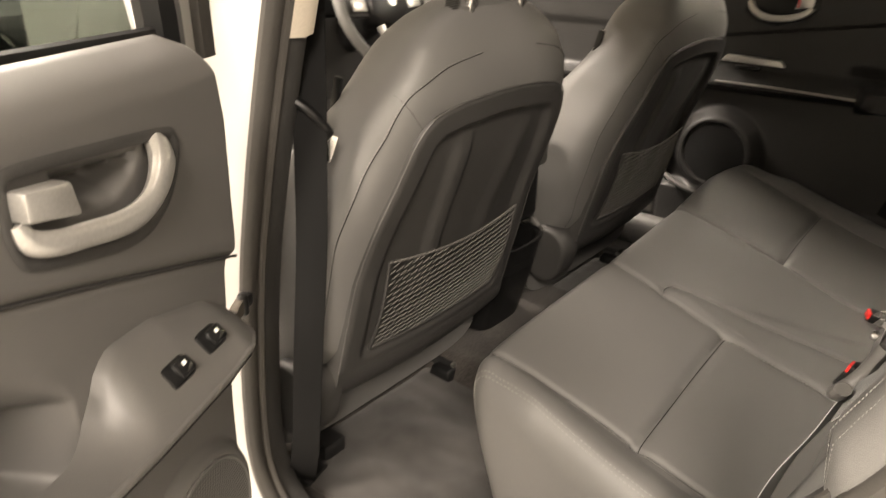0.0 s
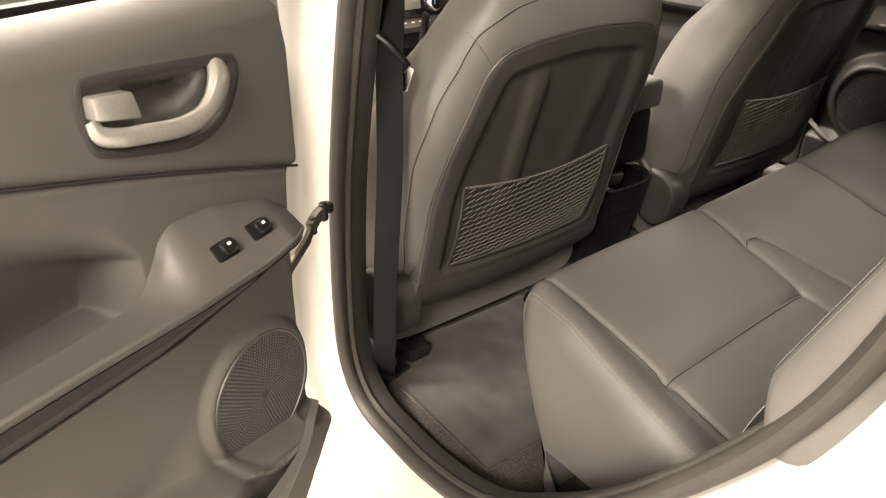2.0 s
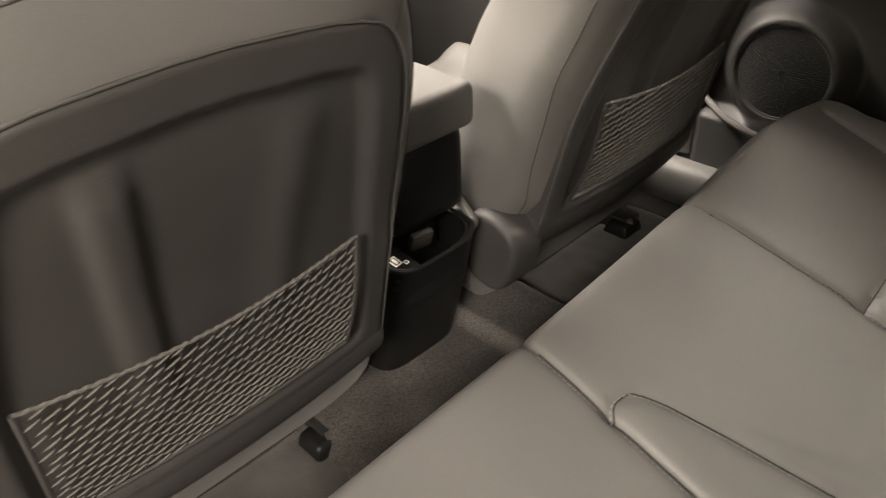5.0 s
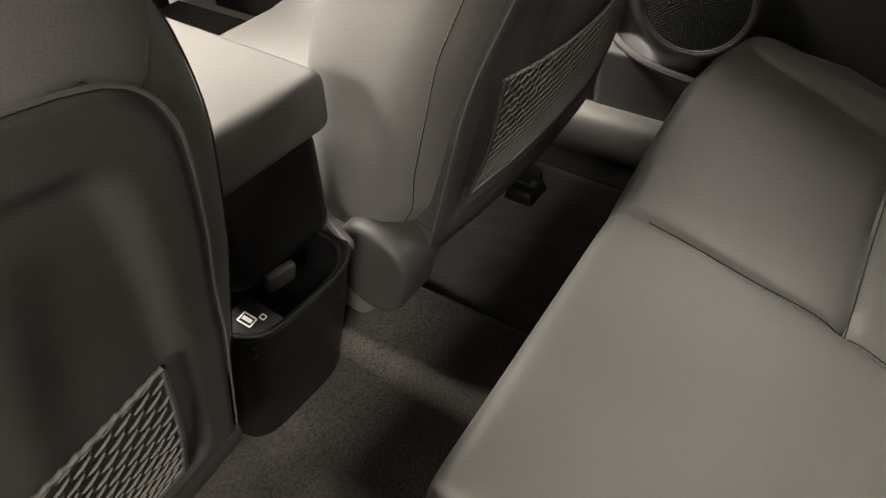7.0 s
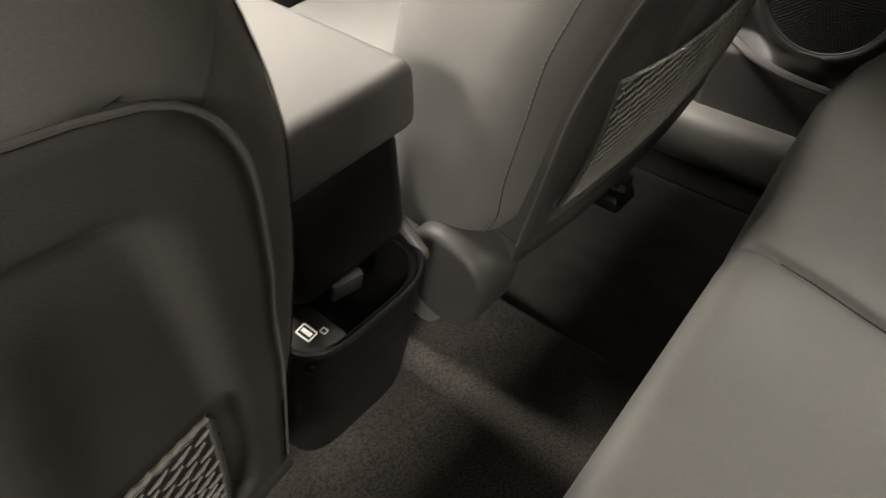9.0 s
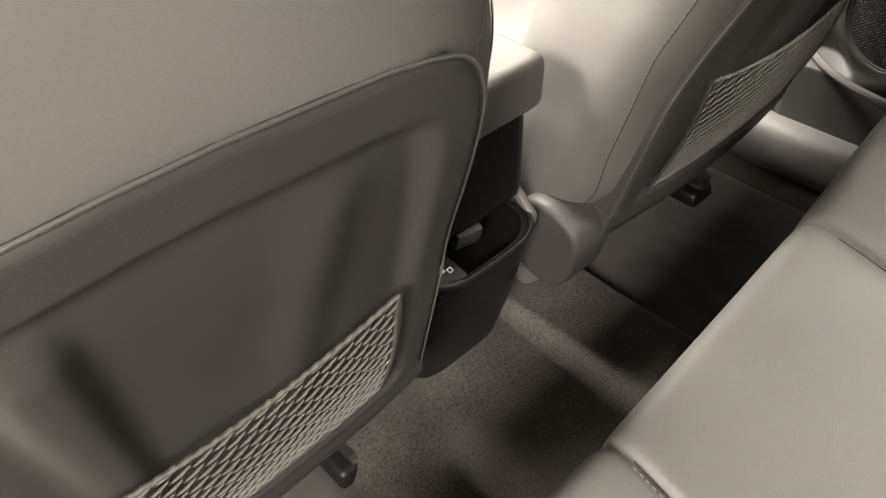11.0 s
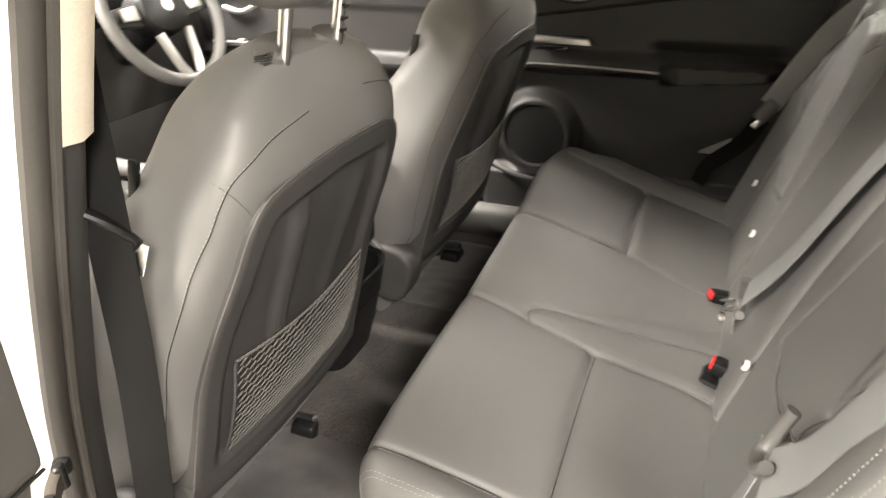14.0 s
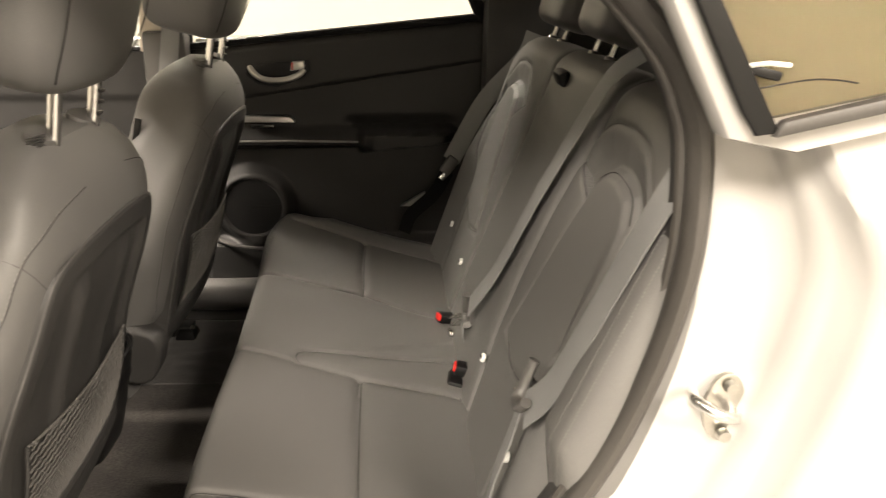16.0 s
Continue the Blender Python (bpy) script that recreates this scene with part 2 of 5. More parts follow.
def stitches(path, length=0.0036, gap=0.0022, r=0.0006, lift=(0, 0, 0)):
    """Short thread dashes along a 3D path."""
    p = np.array(path, float) + np.array(lift, float)
    d = np.r_[0, np.cumsum(np.linalg.norm(np.diff(p, axis=0), axis=1))]
    out, s = [], 0.0
    while s + length < d[-1]:
        a, b = [np.array([np.interp(q, d, p[:, i]) for i in range(3)]) for q in (s, s + length)]
        out.append(tube([a, (a + b) / 2 , b], r, 4, rs=[r * 0.6, r, r * 0.6]))
        s += length + gap
    return join(*out)


def near_line(x, y, line):
    """Distance of points (x, y) to a polyline."""
    best = np.full(np.shape(x), 9.0)
    for (ax, ay), (bx, by) in zip(line, line[1:]):
        dx, dy = bx - ax, by - ay
        t = np.clip(((x - ax) * dx + (y - ay) * dy) / (dx * dx + dy * dy + 1e-12), 0, 1)
        best = np.minimum(best, np.hypot(x - ax - t * dx, y - ay - t * dy))
    return best


def step(q):
    q = np.clip(q, 0, 1)
    return q * q * (3 - 2 * q)


def inside(x, y, poly):
    hit = np.zeros(np.shape(x), bool)
    for (ax, ay), (bx, by) in zip(poly, poly[1:] + poly[:1]):
        cross = ((ay > y) != (by > y)) & (x < (bx - ax) * (y - ay) / (by - ay + 1e-12) + ax)
        hit ^= cross
    return hit


# ---- the setting: showroom and car shell ----
ground = part("ground", box((0, 0, -0.05), (16, 16, 0.1), 0), TILE)
tagged(ground, "polished pale grey showroom floor under the car", "floor", kind="structure")
for nm, c, s in (("wall_north", (0, 6.05, 1.6), (12.2, 0.1, 3.2)), ("wall_south", (0, -5.05, 1.6), (12.2, 0.1, 3.2)),
                 ("wall_east", (4.05, 0.5, 1.6), (0.1, 11, 3.2)), ("wall_west", (-5.05, 0.5, 1.6), (0.1, 11, 3.2))):
    tagged(part(nm, box(c, s, 0), WALLPAINT), "plain cream painted showroom wall", "wall", kind="structure")
tagged(part("ceiling", box((-0.5, 0.5, 3.25), (9.2, 11.2, 0.1), 0), WALLPAINT), "cream painted showroom ceiling with light panels", "ceiling", kind="structure")

CX = -0.015  # the car's middle
# the rear door opening on the near side: (y, z) round the seal
OPENING = [(0.490, 0.80), (0.510, 0.62), (0.505, 0.50), (0.455, 0.435), (0.36, 0.424), (0.26, 0.430), (0.15, 0.465), (0.05, 0.545), (-0.05, 0.645), (-0.14, 0.765),
           (-0.205, 0.875), (-0.243, 0.975), (-0.264, 1.075), (-0.263, 1.16), (-0.252, 1.21), (-0.220, 1.265), (-0.14, 1.335), (-0.02, 1.40),
           (0.15, 1.42), (0.28, 1.39), (0.345, 1.30), (0.39, 1.18), (0.430, 1.05), (0.462, 0.93)]
NC = 220
contour = smooth_path(OPENING, NC, closed=True)
ctan = unit(np.roll(contour, -1, 0) - np.roll(contour, 1, 0))
cnor = np.stack([ctan[:, 1], -ctan[:, 0]], 1)
if ((contour - contour.mean(0)) * cnor).sum() < 0:
    cnor = -cnor


def side_ring(offset, x, mirror=False):
    rear = np.clip((0.05 - contour[:, 0]) / 0.1, 0, 1)
    high = np.clip((contour[:, 1] - 1.08) / 0.14, 0, 1)
    high = high * high * (3 - 2 * high)
    k = 1 - 0.5 * rear * high if 0 < offset < 0.12 else np.ones(NC)
    yz = contour + cnor * (offset * k)[:, None]
    yz[:, 1] = np.clip(yz[:, 1], 0.20, 1.52)
    yz[:, 0] = np.minimum(yz[:, 0], 0.645)
    xs = x + 0.055 * high * np.clip((-0.70 - x) / 0.12, 0, 1)
    return np.c_[2 * CX - xs if mirror else xs, yz]


car = thing("car", (CX, 0, 0), "pearl white compact car body with its rear door open", "car")
prof = [(-0.004, -0.672), (0.004, -0.690), (0.014, -0.700), (0.030, -0.707), (0.050, -0.714), (0.066, -0.721), (0.074, -0.726), (0.079, -0.736), (0.084, -0.752), (0.090, -0.757), (0.096, -0.762), (0.102, -0.784), (0.106, -0.796), (0.115, -0.803)]
part("door_frame", loft([side_ring(o, x) for o, x in prof], caps=False), PAINT, car, "white painted door jamb and sill")
seal = part("door_seal", tube(side_ring(0.0, -0.700), 0.011, 10, closed=True, flat=1.25, up=(1, 0, 0)), RUBBER, car, "dark rubber door seal round the opening")
part("seal_lip", tube(side_ring(-0.009, -0.688), 0.006, 8, closed=True, up=(1, 0, 0)), RUBBER, car)


def skin_sheet():
    rings = [side_ring(o, x) for o, x in ((0.115, -0.803), (0.13, -0.812), (0.2, -0.832), (0.34, -0.842), (0.6, -0.83))]
    return loft(rings, caps=False)


part("quarter_panel", skin_sheet(), PAINT, car, "white outer side panel with a soft shoulder crease")
# far side shell behind the far doors, roof, floor tunnel and ends
part("far_side", box((0.80, 0.45, 0.42), (0.10, 2.9, 0.40), 0.02), PAINT, car)
part("roof", box((CX, 0.12, 1.50), (1.34, 1.72, 0.05), 0.02), PAINT, car)
part("headliner", box((CX, 0.12, 1.462), (1.30, 1.68, 0.012), 0.004), HEADLINER, car, "pale woven headliner")
for yy, zz, w in ((-0.36, 1.34, 0.10), (0.52, 1.26, 0.09), (1.02, 1.30, 0.06)):
    foot_z = 1.23 if yy < 0 else 1.10
    lo = [(0.70, yy + 0.02, foot_z), (0.70, yy + 0.02 + w, foot_z)]
    hi = [(0.62, yy - 0.04 + w, 1.47), (0.62, yy - 0.04, 1.47)]
    part("far_pillar", prism([*lo, *hi], (0.05, 0, 0.01), 0.006), BEIGE if yy < 1 else PLASTIC, car)
part("rear_bulkhead", box((CX, -0.62, 0.86), (1.4, 0.05, 0.92), 0.02), PLASTIC, car)
part("parcel_shelf", box((CX, -0.50, 1.02), (1.30, 0.26, 0.02), 0.008), PLASTIC, car)
part("front_sill", box((-0.75, 1.15, 0.32), (0.14, 1.02, 0.20), 0.03), PAINT, car, "white front door sill")
part("pillar_edge", prism([(-0.835, 0.640, 0.25), (-0.70, 0.640, 0.25), (-0.68, 0.60, 1.10), (-0.65, 0.45, 1.46), (-0.76, 0.45, 1.46), (-0.835, 0.60, 1.05)], (0, 0.012, 0.001), 0.003), PAINT, car)
part("windscreen_pillar", tube(smooth_path([(-0.72, 1.62, 0.98), (-0.66, 1.30, 1.28), (-0.61, 0.98, 1.47)], 20), 0.035, 10, flat=1.3), BEIGE, car, "pale windscreen pillar trim")
part("firewall", box((CX, 1.75, 0.70), (1.5, 0.06, 0.75), 0.02), PLASTIC_BLACK, car)

# near middle pillar: inner trim, upper pale trim
sel = [i for i in range(NC) if contour[i, 1] > 1.115 and contour[i, 0] > 0.17]
part("pillar_trim", grid([side_ring(o, x)[sel] for o, x in ((-0.006, -0.692), (-0.014, -0.688), (-0.017, -0.668), (-0.010, -0.650), (0.03, -0.636), (0.09, -0.60))]), BEIGE, car, "pale upper middle pillar trim")
plow = [(-0.672, 0.475, 1.040), (-0.648, 0.510, 1.040), (-0.640, 0.575, 0.44), (-0.672, 0.535, 0.44)]
part("pillar_lower_trim", prism(plow, (-0.03, 0.06, 0), 0.01), PLASTIC_BLACK, car, "black lower middle pillar trim")
part("sill_trim", loft([side_ring(-0.010, -0.688), side_ring(-0.013, -0.672), side_ring(-0.006, -0.655), side_ring(0.03, -0.640)], caps=False), PLASTIC, car, "charcoal sill and jamb trim inside the seal")

floor = part("floor", join(box((0.04, 0.75, 0.395), (1.40, 1.9, 0.03), 0.005)), CARPET)
tagged(floor, "dark charcoal carpeted car floor", "carpet", kind="structure")


def tunnel():
    y = np.linspace(-0.1, 1.6, 30)
    rings = []
    for yy in y:
        h = 0.045 + 0.03 * max(0, yy - 0.45)
        x = np.linspace(-0.28, 0.28, 57)
        z = 0.405 + h * step((0.245 - np.abs(x)) / 0.05)
        rings.append(np.c_[x + CX, np.full(57, yy), z])
    return grid(rings)


tagged(part("floor_tunnel", tunnel(), CARPET), "low carpeted hump along the car floor", "carpet", kind="structure")
heel = [(-0.545, 0.115, 0.40), (-0.545, 0.125, 0.47), (-0.545, 0.06, 0.60), (-0.545, -0.3, 0.58), (-0.545, -0.3, 0.40)]
tagged(part("heel_board", prism(heel, (1.06, 0, 0)), CARPET), "carpeted step under the rear bench", "carpet", kind="structure")

# ---- front seats ----
A = math.atan(0.255)
SX = -0.378
SO, SU, SF = P(SX, 0.40, 0.80), P(0, -math.sin(A), math.cos(A)), P(0, math.cos(A), math.sin(A))


def sp(x, v, f):
    """A place on the near front seat: x across from its middle, v up along the back, f forward of the rear panel."""
    return SO + P(1, 0, 0) * x + SU * v + SF * f


def back_half(v):
    return float(np.interp(v, [-0.27, -0.2, -0.1, 0.05, 0.14, 0.205, 0.255, 0.295, 0.32, 0.335], [0.222, 0.240, 0.251, 0.255, 0.250, 0.236, 0.216, 0.184, 0.14, 0.09]))


PANEL_TOP = 0.2435


def panel_edge(v):
    """Half-width of the panel at height v."""
    soft = np.linspace(-1, 1, 9) * min(0.010, max(0.0, PANEL_TOP - v))
    return float(np.mean(np.interp(v + soft, [-0.19, -0.03, 0.08, 0.15, 0.18, 0.198, 0.215, 0.228, 0.237, 0.242, PANEL_TOP], [0.207, 0.205, 0.192, 0.180, 0.174, 0.167, 0.156, 0.138, 0.108, 0.06, 0.02])))


def lean(v):
    """Rear face: hollow low down, swelling backwards towards the top."""
    t = np.clip((v + 0.02) / 0.22, 0, 1)
    return -0.021 * t * t * (3 - 2 * t)


def back_ring(v):
    """Cross-section of the leather back: flat rear, full sides, bolsters in front."""
    w = back_half(v)
    top = np.clip((v - 0.225) / 0.11, 0, 1)
    fr = lean(v) - 0.001 + 0.058 * top**2 + 0.035 * np.clip((-v - 0.15) / 0.08, 0, 1)
    ff = 0.165 - 0.075 * top**2 + 0.02 * np.clip(-v / 0.25, 0, 1)
    bol = 0.045 * (1 - np.clip((v - 0.1) / 0.15, 0, 1))
    half = []
    for a in np.linspace(0, np.pi, 40):
        c, s = math.cos(a), math.sin(a)
        k = -abs(c) ** 0.75 * np.sign(c)
        x = w * np.sign(s) * abs(s) ** 0.62 * (1 - 0.60 * np.clip(v / 0.34, 0, 1) * (0.5 + 0.5 * k))
        mid, dep = (fr + ff) / 2, (ff - fr) / 2
        f = mid + dep * k
        if k < 0 and v < PANEL_TOP:
            f += 0.03 * np.clip((min(panel_edge(v) - abs(x), PANEL_TOP - v) - 0.016) / 0.02, 0, 1)
        if k > 0:
            f += bol * math.exp(-((x - w * 0.86) / 0.05) ** 2)
        half.append((x, f))
    ring = half + [(-x, f) for x, f in half[-2:0:-1]]
    return np.array([sp(x, v, f) for x, f in ring])


front_seat = thing("car_seat", (SX, 0.75, 0.41), "dark grey leather front passenger seat with a net back pocket", "car seat", "front seats")
vs = np.r_[np.linspace(-0.245, 0.246, 57), np.linspace(0.254, 0.330, 14), 0.3335]
rings = [back_ring(v) for v in vs]
last = rings[-1].mean(0) + SU * 0.002
rings.append(last + (rings[-1] - last) * 0.3)
backrest = part("backrest", loft(rings), LEATHER, front_seat, "dark grey leather backrest with stitched side bolsters")


def rear_f(x, v):
    """Forward offset of the leather's rear surface at (x, v)."""
    r = back_ring(v)
    rel = r - SO
    xs, fs = rel[:, 0], rel @ SF
    k = int(np.argmax(xs)) + 1
    return float(np.interp(abs(x), xs[:k], fs[:k]))


# panel of hard plastic with a sunk field
def panel_sheet(nv=90, nu=80):
    fr, bk = [], []
    ring = np.array([(s * panel_edge(v), v) for s in (-1, 1) for v in np.linspace(-0.19, PANEL_TOP, 60)])
    left, right = ring[:60], ring[60:]
    outline = [tuple(q) for q in left] + [tuple(q) for q in right[::-1]]
    for v in np.r_[np.linspace(-0.185, 0.20, nv - 24), np.linspace(0.2015, PANEL_TOP - 0.0002, 24)]:
        w = panel_edge(v)
        x = np.linspace(-1, 1, nu) * w
        edge = near_line(x, np.full(nu, v), outline)
        f = 0.005 * (1 - np.clip(edge / 0.006, 0, 1)) ** 2
        s = np.clip((edge - 0.030) / 0.018, 0, 1) * np.clip((v + 0.172) / 0.01, 0, 1)
        s = s * s * (3 - 2 * s)
        f = f + 0.011 * s
        deep = np.clip((edge - 0.05) / 0.03, 0, 1) * np.clip((v + 0.12) / 0.05, 0, 1)
        f = f - 0.0085 * deep * np.exp(-((x + 0.060 + 0.06 * v) / 0.017) ** 4) - 0.005 * deep * np.exp(-((x - 0.066 - 0.06 * v) / 0.022) ** 2)
        f = f + 0.30 * x * x + lean(v) - 0.004
        fr.append([sp(a, v, b) for a, b in zip(x, f)])
        bk.append([sp(a, v, b + 0.035) for a, b in zip(x, f)])
    return thick_sheet(fr, bk)


panel = part("back_panel", panel_sheet(), PLASTIC, front_seat, "charcoal plastic back panel with a sunk field", sharp=60)
rim = [sp(sd * (panel_edge(v) + 0.001), v, lean(v) + 0.30 * panel_edge(v) ** 2 - 0.0015) for sd, span in ((-1, np.linspace(-0.185, PANEL_TOP, 70)), (1, np.linspace(PANEL_TOP, -0.185, 70))) for v in span]
part("panel_piping", tube(rim, 0.0012, 6, up=tuple(SF)), PLASTIC_MID, front_seat)


# elastic net pocket
def net_mesh():
    x0, x1, v0, v1 = -0.158, 0.145, -0.155, 0.004
    def place(x, v, k=0.0):
        h = (v - v0) / (v1 - v0)
        return sp(x, v, 0.30 * x * x + lean(v) - 0.004 - 0.006 * math.sin(math.pi * np.clip(h, 0, 1)) - 0.004 * h + k)
    def top(x):
        u = (x - x0) / (x1 - x0)
        return v1 - 0.012 * math.sin(math.pi * u) + 0.001 * u
    bars, cross = [], []
    run, rise, step, row = 0.0132, 0.0060, 0.0150, 0.0098
    for j in range(-14, 30):
        for i in range(-2, 26):
            x = x0 + i * step + (j % 2) * step * 0.5
            v = v0 + j * row  + (x - x0) * 0.12
            xa, xb, va, vb = x, x + run, v, v + rise
            if xa < x0 - 0.004 or xb > x1 + 0.004 or va < v0 - 0.001 or vb > top(min(max(xb, x0), x1)):
                continue
            bars.append(tube([place(xa, va), place((xa + xb) / 2, (va + vb) / 2 + 0.0005, -0.0007), place(xb, vb)], 0.001, 5, up=tuple(SF), rs=[0.0008, 0.00125, 0.0008]))
            cross.append(tube([place(xb, vb, 0.0008), place(xb + 0.0018, vb + 0.0026, 0.001)], 0.0008, 4, up=tuple(SF)))
            cross.append(tube([place(xa, va, 0.0008), place(xa - 0.0015, va - 0.0024, 0.001)], 0.0008, 4, up=tuple(SF)))
    edge = [place(x, top(x) + 0.0016 * math.sin(x * 330) ** 4, -0.001) for x in np.linspace(x0, x1, 120)]
    return join(*bars), join(*cross), edge, [[place(x0 - 0.001, v) for v in np.linspace(v0, v1, 20)], [place(x, v0 - 0.001) for x in np.linspace(x0, x1, 30)], [place(x1 + 0.001, v) for v in np.linspace(v0, v1, 20)]]


netdata, knots, edge_path, borders = net_mesh()
net = part("net_pocket", netdata, NET, front_seat, "black elastic string net pocket")
net["kind"] = "stuff"
part("net_knotting", knots, PLASTIC_BLACK, net)["kind"] = "stuff"
part("elastic_hem", tube(edge_path, 0.0019, 6, up=tuple(SF)), NET, net)
for b in borders:
    part("net_border", tube(b, 0.0025, 6, up=tuple(SF)), PLASTIC, net)


def flap_sheet():
    fr, bk = [], []
    for q in np.linspace(0, 1, 14):
        v = -0.183 - 0.088 * q
        w = 0.208 + 0.004 * math.sin(q * 3)
        fr.append([sp(u * w, v, -0.002 + 0.03 * q * q + 0.30 * (u * w) ** 2 - 0.006 * math.sin(math.pi * q)) for u in np.linspace(-1, 1, 30)])
        bk.append([sp(u * w, v, 0.03 + 0.03 * q * q + 0.30 * (u * w) ** 2) for u in np.linspace(-1, 1, 30)])
    return thick_sheet(fr, bk)


part("lower_flap", flap_sheet(), PLASTIC, front_seat, "soft charcoal flap below the back panel", sharp=60)

# stitched seams on the rear of the bolsters
for s in (-1, 1):
    line = []
    for q in np.linspace(0, 1, 80):
        v = float(np.interp(q, [0, 0.2, 0.45, 0.62, 0.8, 0.9, 0.96, 1], [-0.2, -0.1, 0.04, 0.150, 0.240, 0.276, 0.290, 0.294]))
        x = s * float(np.interp(q, [0, 0.2, 0.45, 0.62, 0.8, 0.9, 0.96, 1], [0.216, 0.232, 0.235, 0.217, 0.183, 0.138, 0.070, 0.0]))
        line.append(sp(x, v, rear_f(x, v) - 0.0004))
    even = np.array(line)
    for _ in range(5):
        even[1:-1] = 0.25 * even[:-2] + 0.5 * even[1:-1] + 0.25 * even[2:]
    seam = smooth_path(even[::4] - SF * 0.0013, 90)
    # thin dark tube paints the shade in the seam's fold
    part("fold_shade", tube(seam, 0.0006, 5, up=tuple(SF)), CREASE_SHADE, backrest)
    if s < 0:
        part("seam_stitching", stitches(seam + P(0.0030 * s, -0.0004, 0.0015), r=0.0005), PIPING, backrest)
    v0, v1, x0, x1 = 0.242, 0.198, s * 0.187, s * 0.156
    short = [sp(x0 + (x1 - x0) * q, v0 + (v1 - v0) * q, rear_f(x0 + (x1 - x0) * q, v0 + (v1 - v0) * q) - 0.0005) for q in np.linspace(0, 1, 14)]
    part("fold_shade", tube(short, 0.0003, 5, up=tuple(SF)), CREASE_SHADE, backrest)
part("side_tag", box(sp(-0.176, 0.20, 0.125), (0.006, 0.012, 0.045), 0.001, (14, 0, 0)), PLASTIC_BLACK, backrest, "small black fabric tag")

# headrest on two posts
def blob(c, half, power=0.5, nu=40, nv=24, bend=None):
    rr = []
    for b in np.linspace(-np.pi / 2 + 0.02, np.pi / 2 - 0.02, nv):
        ring = []
        for a in np.linspace(0, 2 * np.pi, nu, endpoint=False):
            ca, sa, cb, sb = math.cos(a), math.sin(a), math.cos(b), math.sin(b)
            g = lambda q: np.sign(q) * abs(q) ** power
            ring.append(P(g(ca) * g(cb) * half[0], g(sa) * g(cb) * half[1], g(sb) * half[2]))
        rr.append(ring)
    pts = np.array(rr)
    if bend:
        pts = bend(pts)
    return np.array(c, float) + pts, rr


def headrest_data():
    pts, _ = blob((0, 0, 0), (0.146, 0.076, 0.104), 0.36)
    pts = pts.copy()
    x, f, v = pts[..., 0], pts[..., 1], pts[..., 2]
    x = x * (1 - 0.10 * (v / 0.1)**2 - 0.06 * (v < 0) * (v / 0.1) ** 2)
    f = f + 0.02 * (x / 0.14) ** 2
    out = SO + x[..., None] * P(1, 0, 0) + (v + 0.488)[..., None] * SU + (f + 0.072 - 0.10 * np.clip(v, -1, 0))[..., None] * SF
    return loft(out)


head = part("headrest", headrest_data(), LEATHER, front_seat, "padded dark grey leather headrest")
for s in (-1, 1):
    hx = s * 0.056
    hs = [sp(s * 0.118 * (1 - 0.25 * (abs(v - 0.49) / 0.1) ** 3), v, 0.008 + 0.02 * ((v - 0.49) / 0.1) ** 2) for v in np.linspace(0.405, 0.575, 20)]
    part("headrest_seam", tube(hs, 0.0009, 5, up=tuple(SF)), CREASE_SHADE, head)
    part("post", cyl(sp(hx, 0.29, 0.036), sp(hx, 0.43, 0.042), 0.0075, sides=18), CHROME, front_seat, "chrome headrest post")
    g = part("post_guide", loft([sp(hx, 0, 0) * 0 + np.array([sp(hx + r * 1.5 * math.cos(a), v + 0.35 * min(0, r * math.sin(a)), 0.050 + r * math.sin(a)) for a in np.linspace(0, 2 * np.pi, 24, endpoint=False)]) for v, r in ((0.330, 0.017), (0.3365, 0.0180), (0.3400, 0.0170), (0.3412, 0.0095))]), SILL, front_seat, "plastic post guide")
    for k in range(4):
        part("notch", box(sp(hx, 0.345 + 0.014 * k, 0.031), (0.0158, 0.003, 0.004), 0.0008, (-14, 0, 0)), DARK_STEEL, front_seat) if s > 0 else None
    if s < 0:
        for k in range(5):
            part("release_rib", box(sp(hx - 0.024, 0.328 + 0.003 * k, 0.046), (0.010, 0.018, 0.0016), 0.0006, (-14, 0, 0)), PLASTIC, g)

# recliner covers, cushion, shields, rails
cover = []
for x, k in ((0.20, 1.02), (0.247, 1.02), (0.254, 0.99), (0.2580, 0.93), (0.2590, 0.86), (0.2592, 0.80), (0.2594, 0.02)):
    cover.append([sp(-x, -0.236 + 0.052 * k * np.sign(math.sin(a)) * abs(math.sin(a)) ** 0.8, 0.056 + 0.050 * k * np.sign(math.cos(a)) * abs(math.cos(a)) ** 0.8) + P(0, 0, -0.02 * k * max(0, -math.sin(a))) for a in np.linspace(0, 2 * np.pi, 40, endpoint=False)])
part("recliner_cover", loft(cover), PLASTIC, front_seat, "rounded charcoal recliner cover")
for s in (-1, 1):
    part("side_shield", box((SX + s * 0.245, 0.80, 0.545), (0.035, 0.50, 0.11), 0.016), PLASTIC_SOFT, front_seat)
    rail = part("seat_rail", box((SX + s * 0.165, 0.80, 0.425), (0.045, 0.56, 0.035), 0.004), DARK_STEEL, front_seat)
    if s > 0:
        part("rail_end_cover", box((SX + 0.150, 0.533, 0.424), (0.062, 0.055, 0.026), 0.007, taper=0.8), PLASTIC_BLACK, rail)
        part("rail_bolt", cyl((SX + 0.150, 0.520, 0.434), (SX + 0.150, 0.520, 0.442), 0.008, 0.006, 6), STEEL, rail)


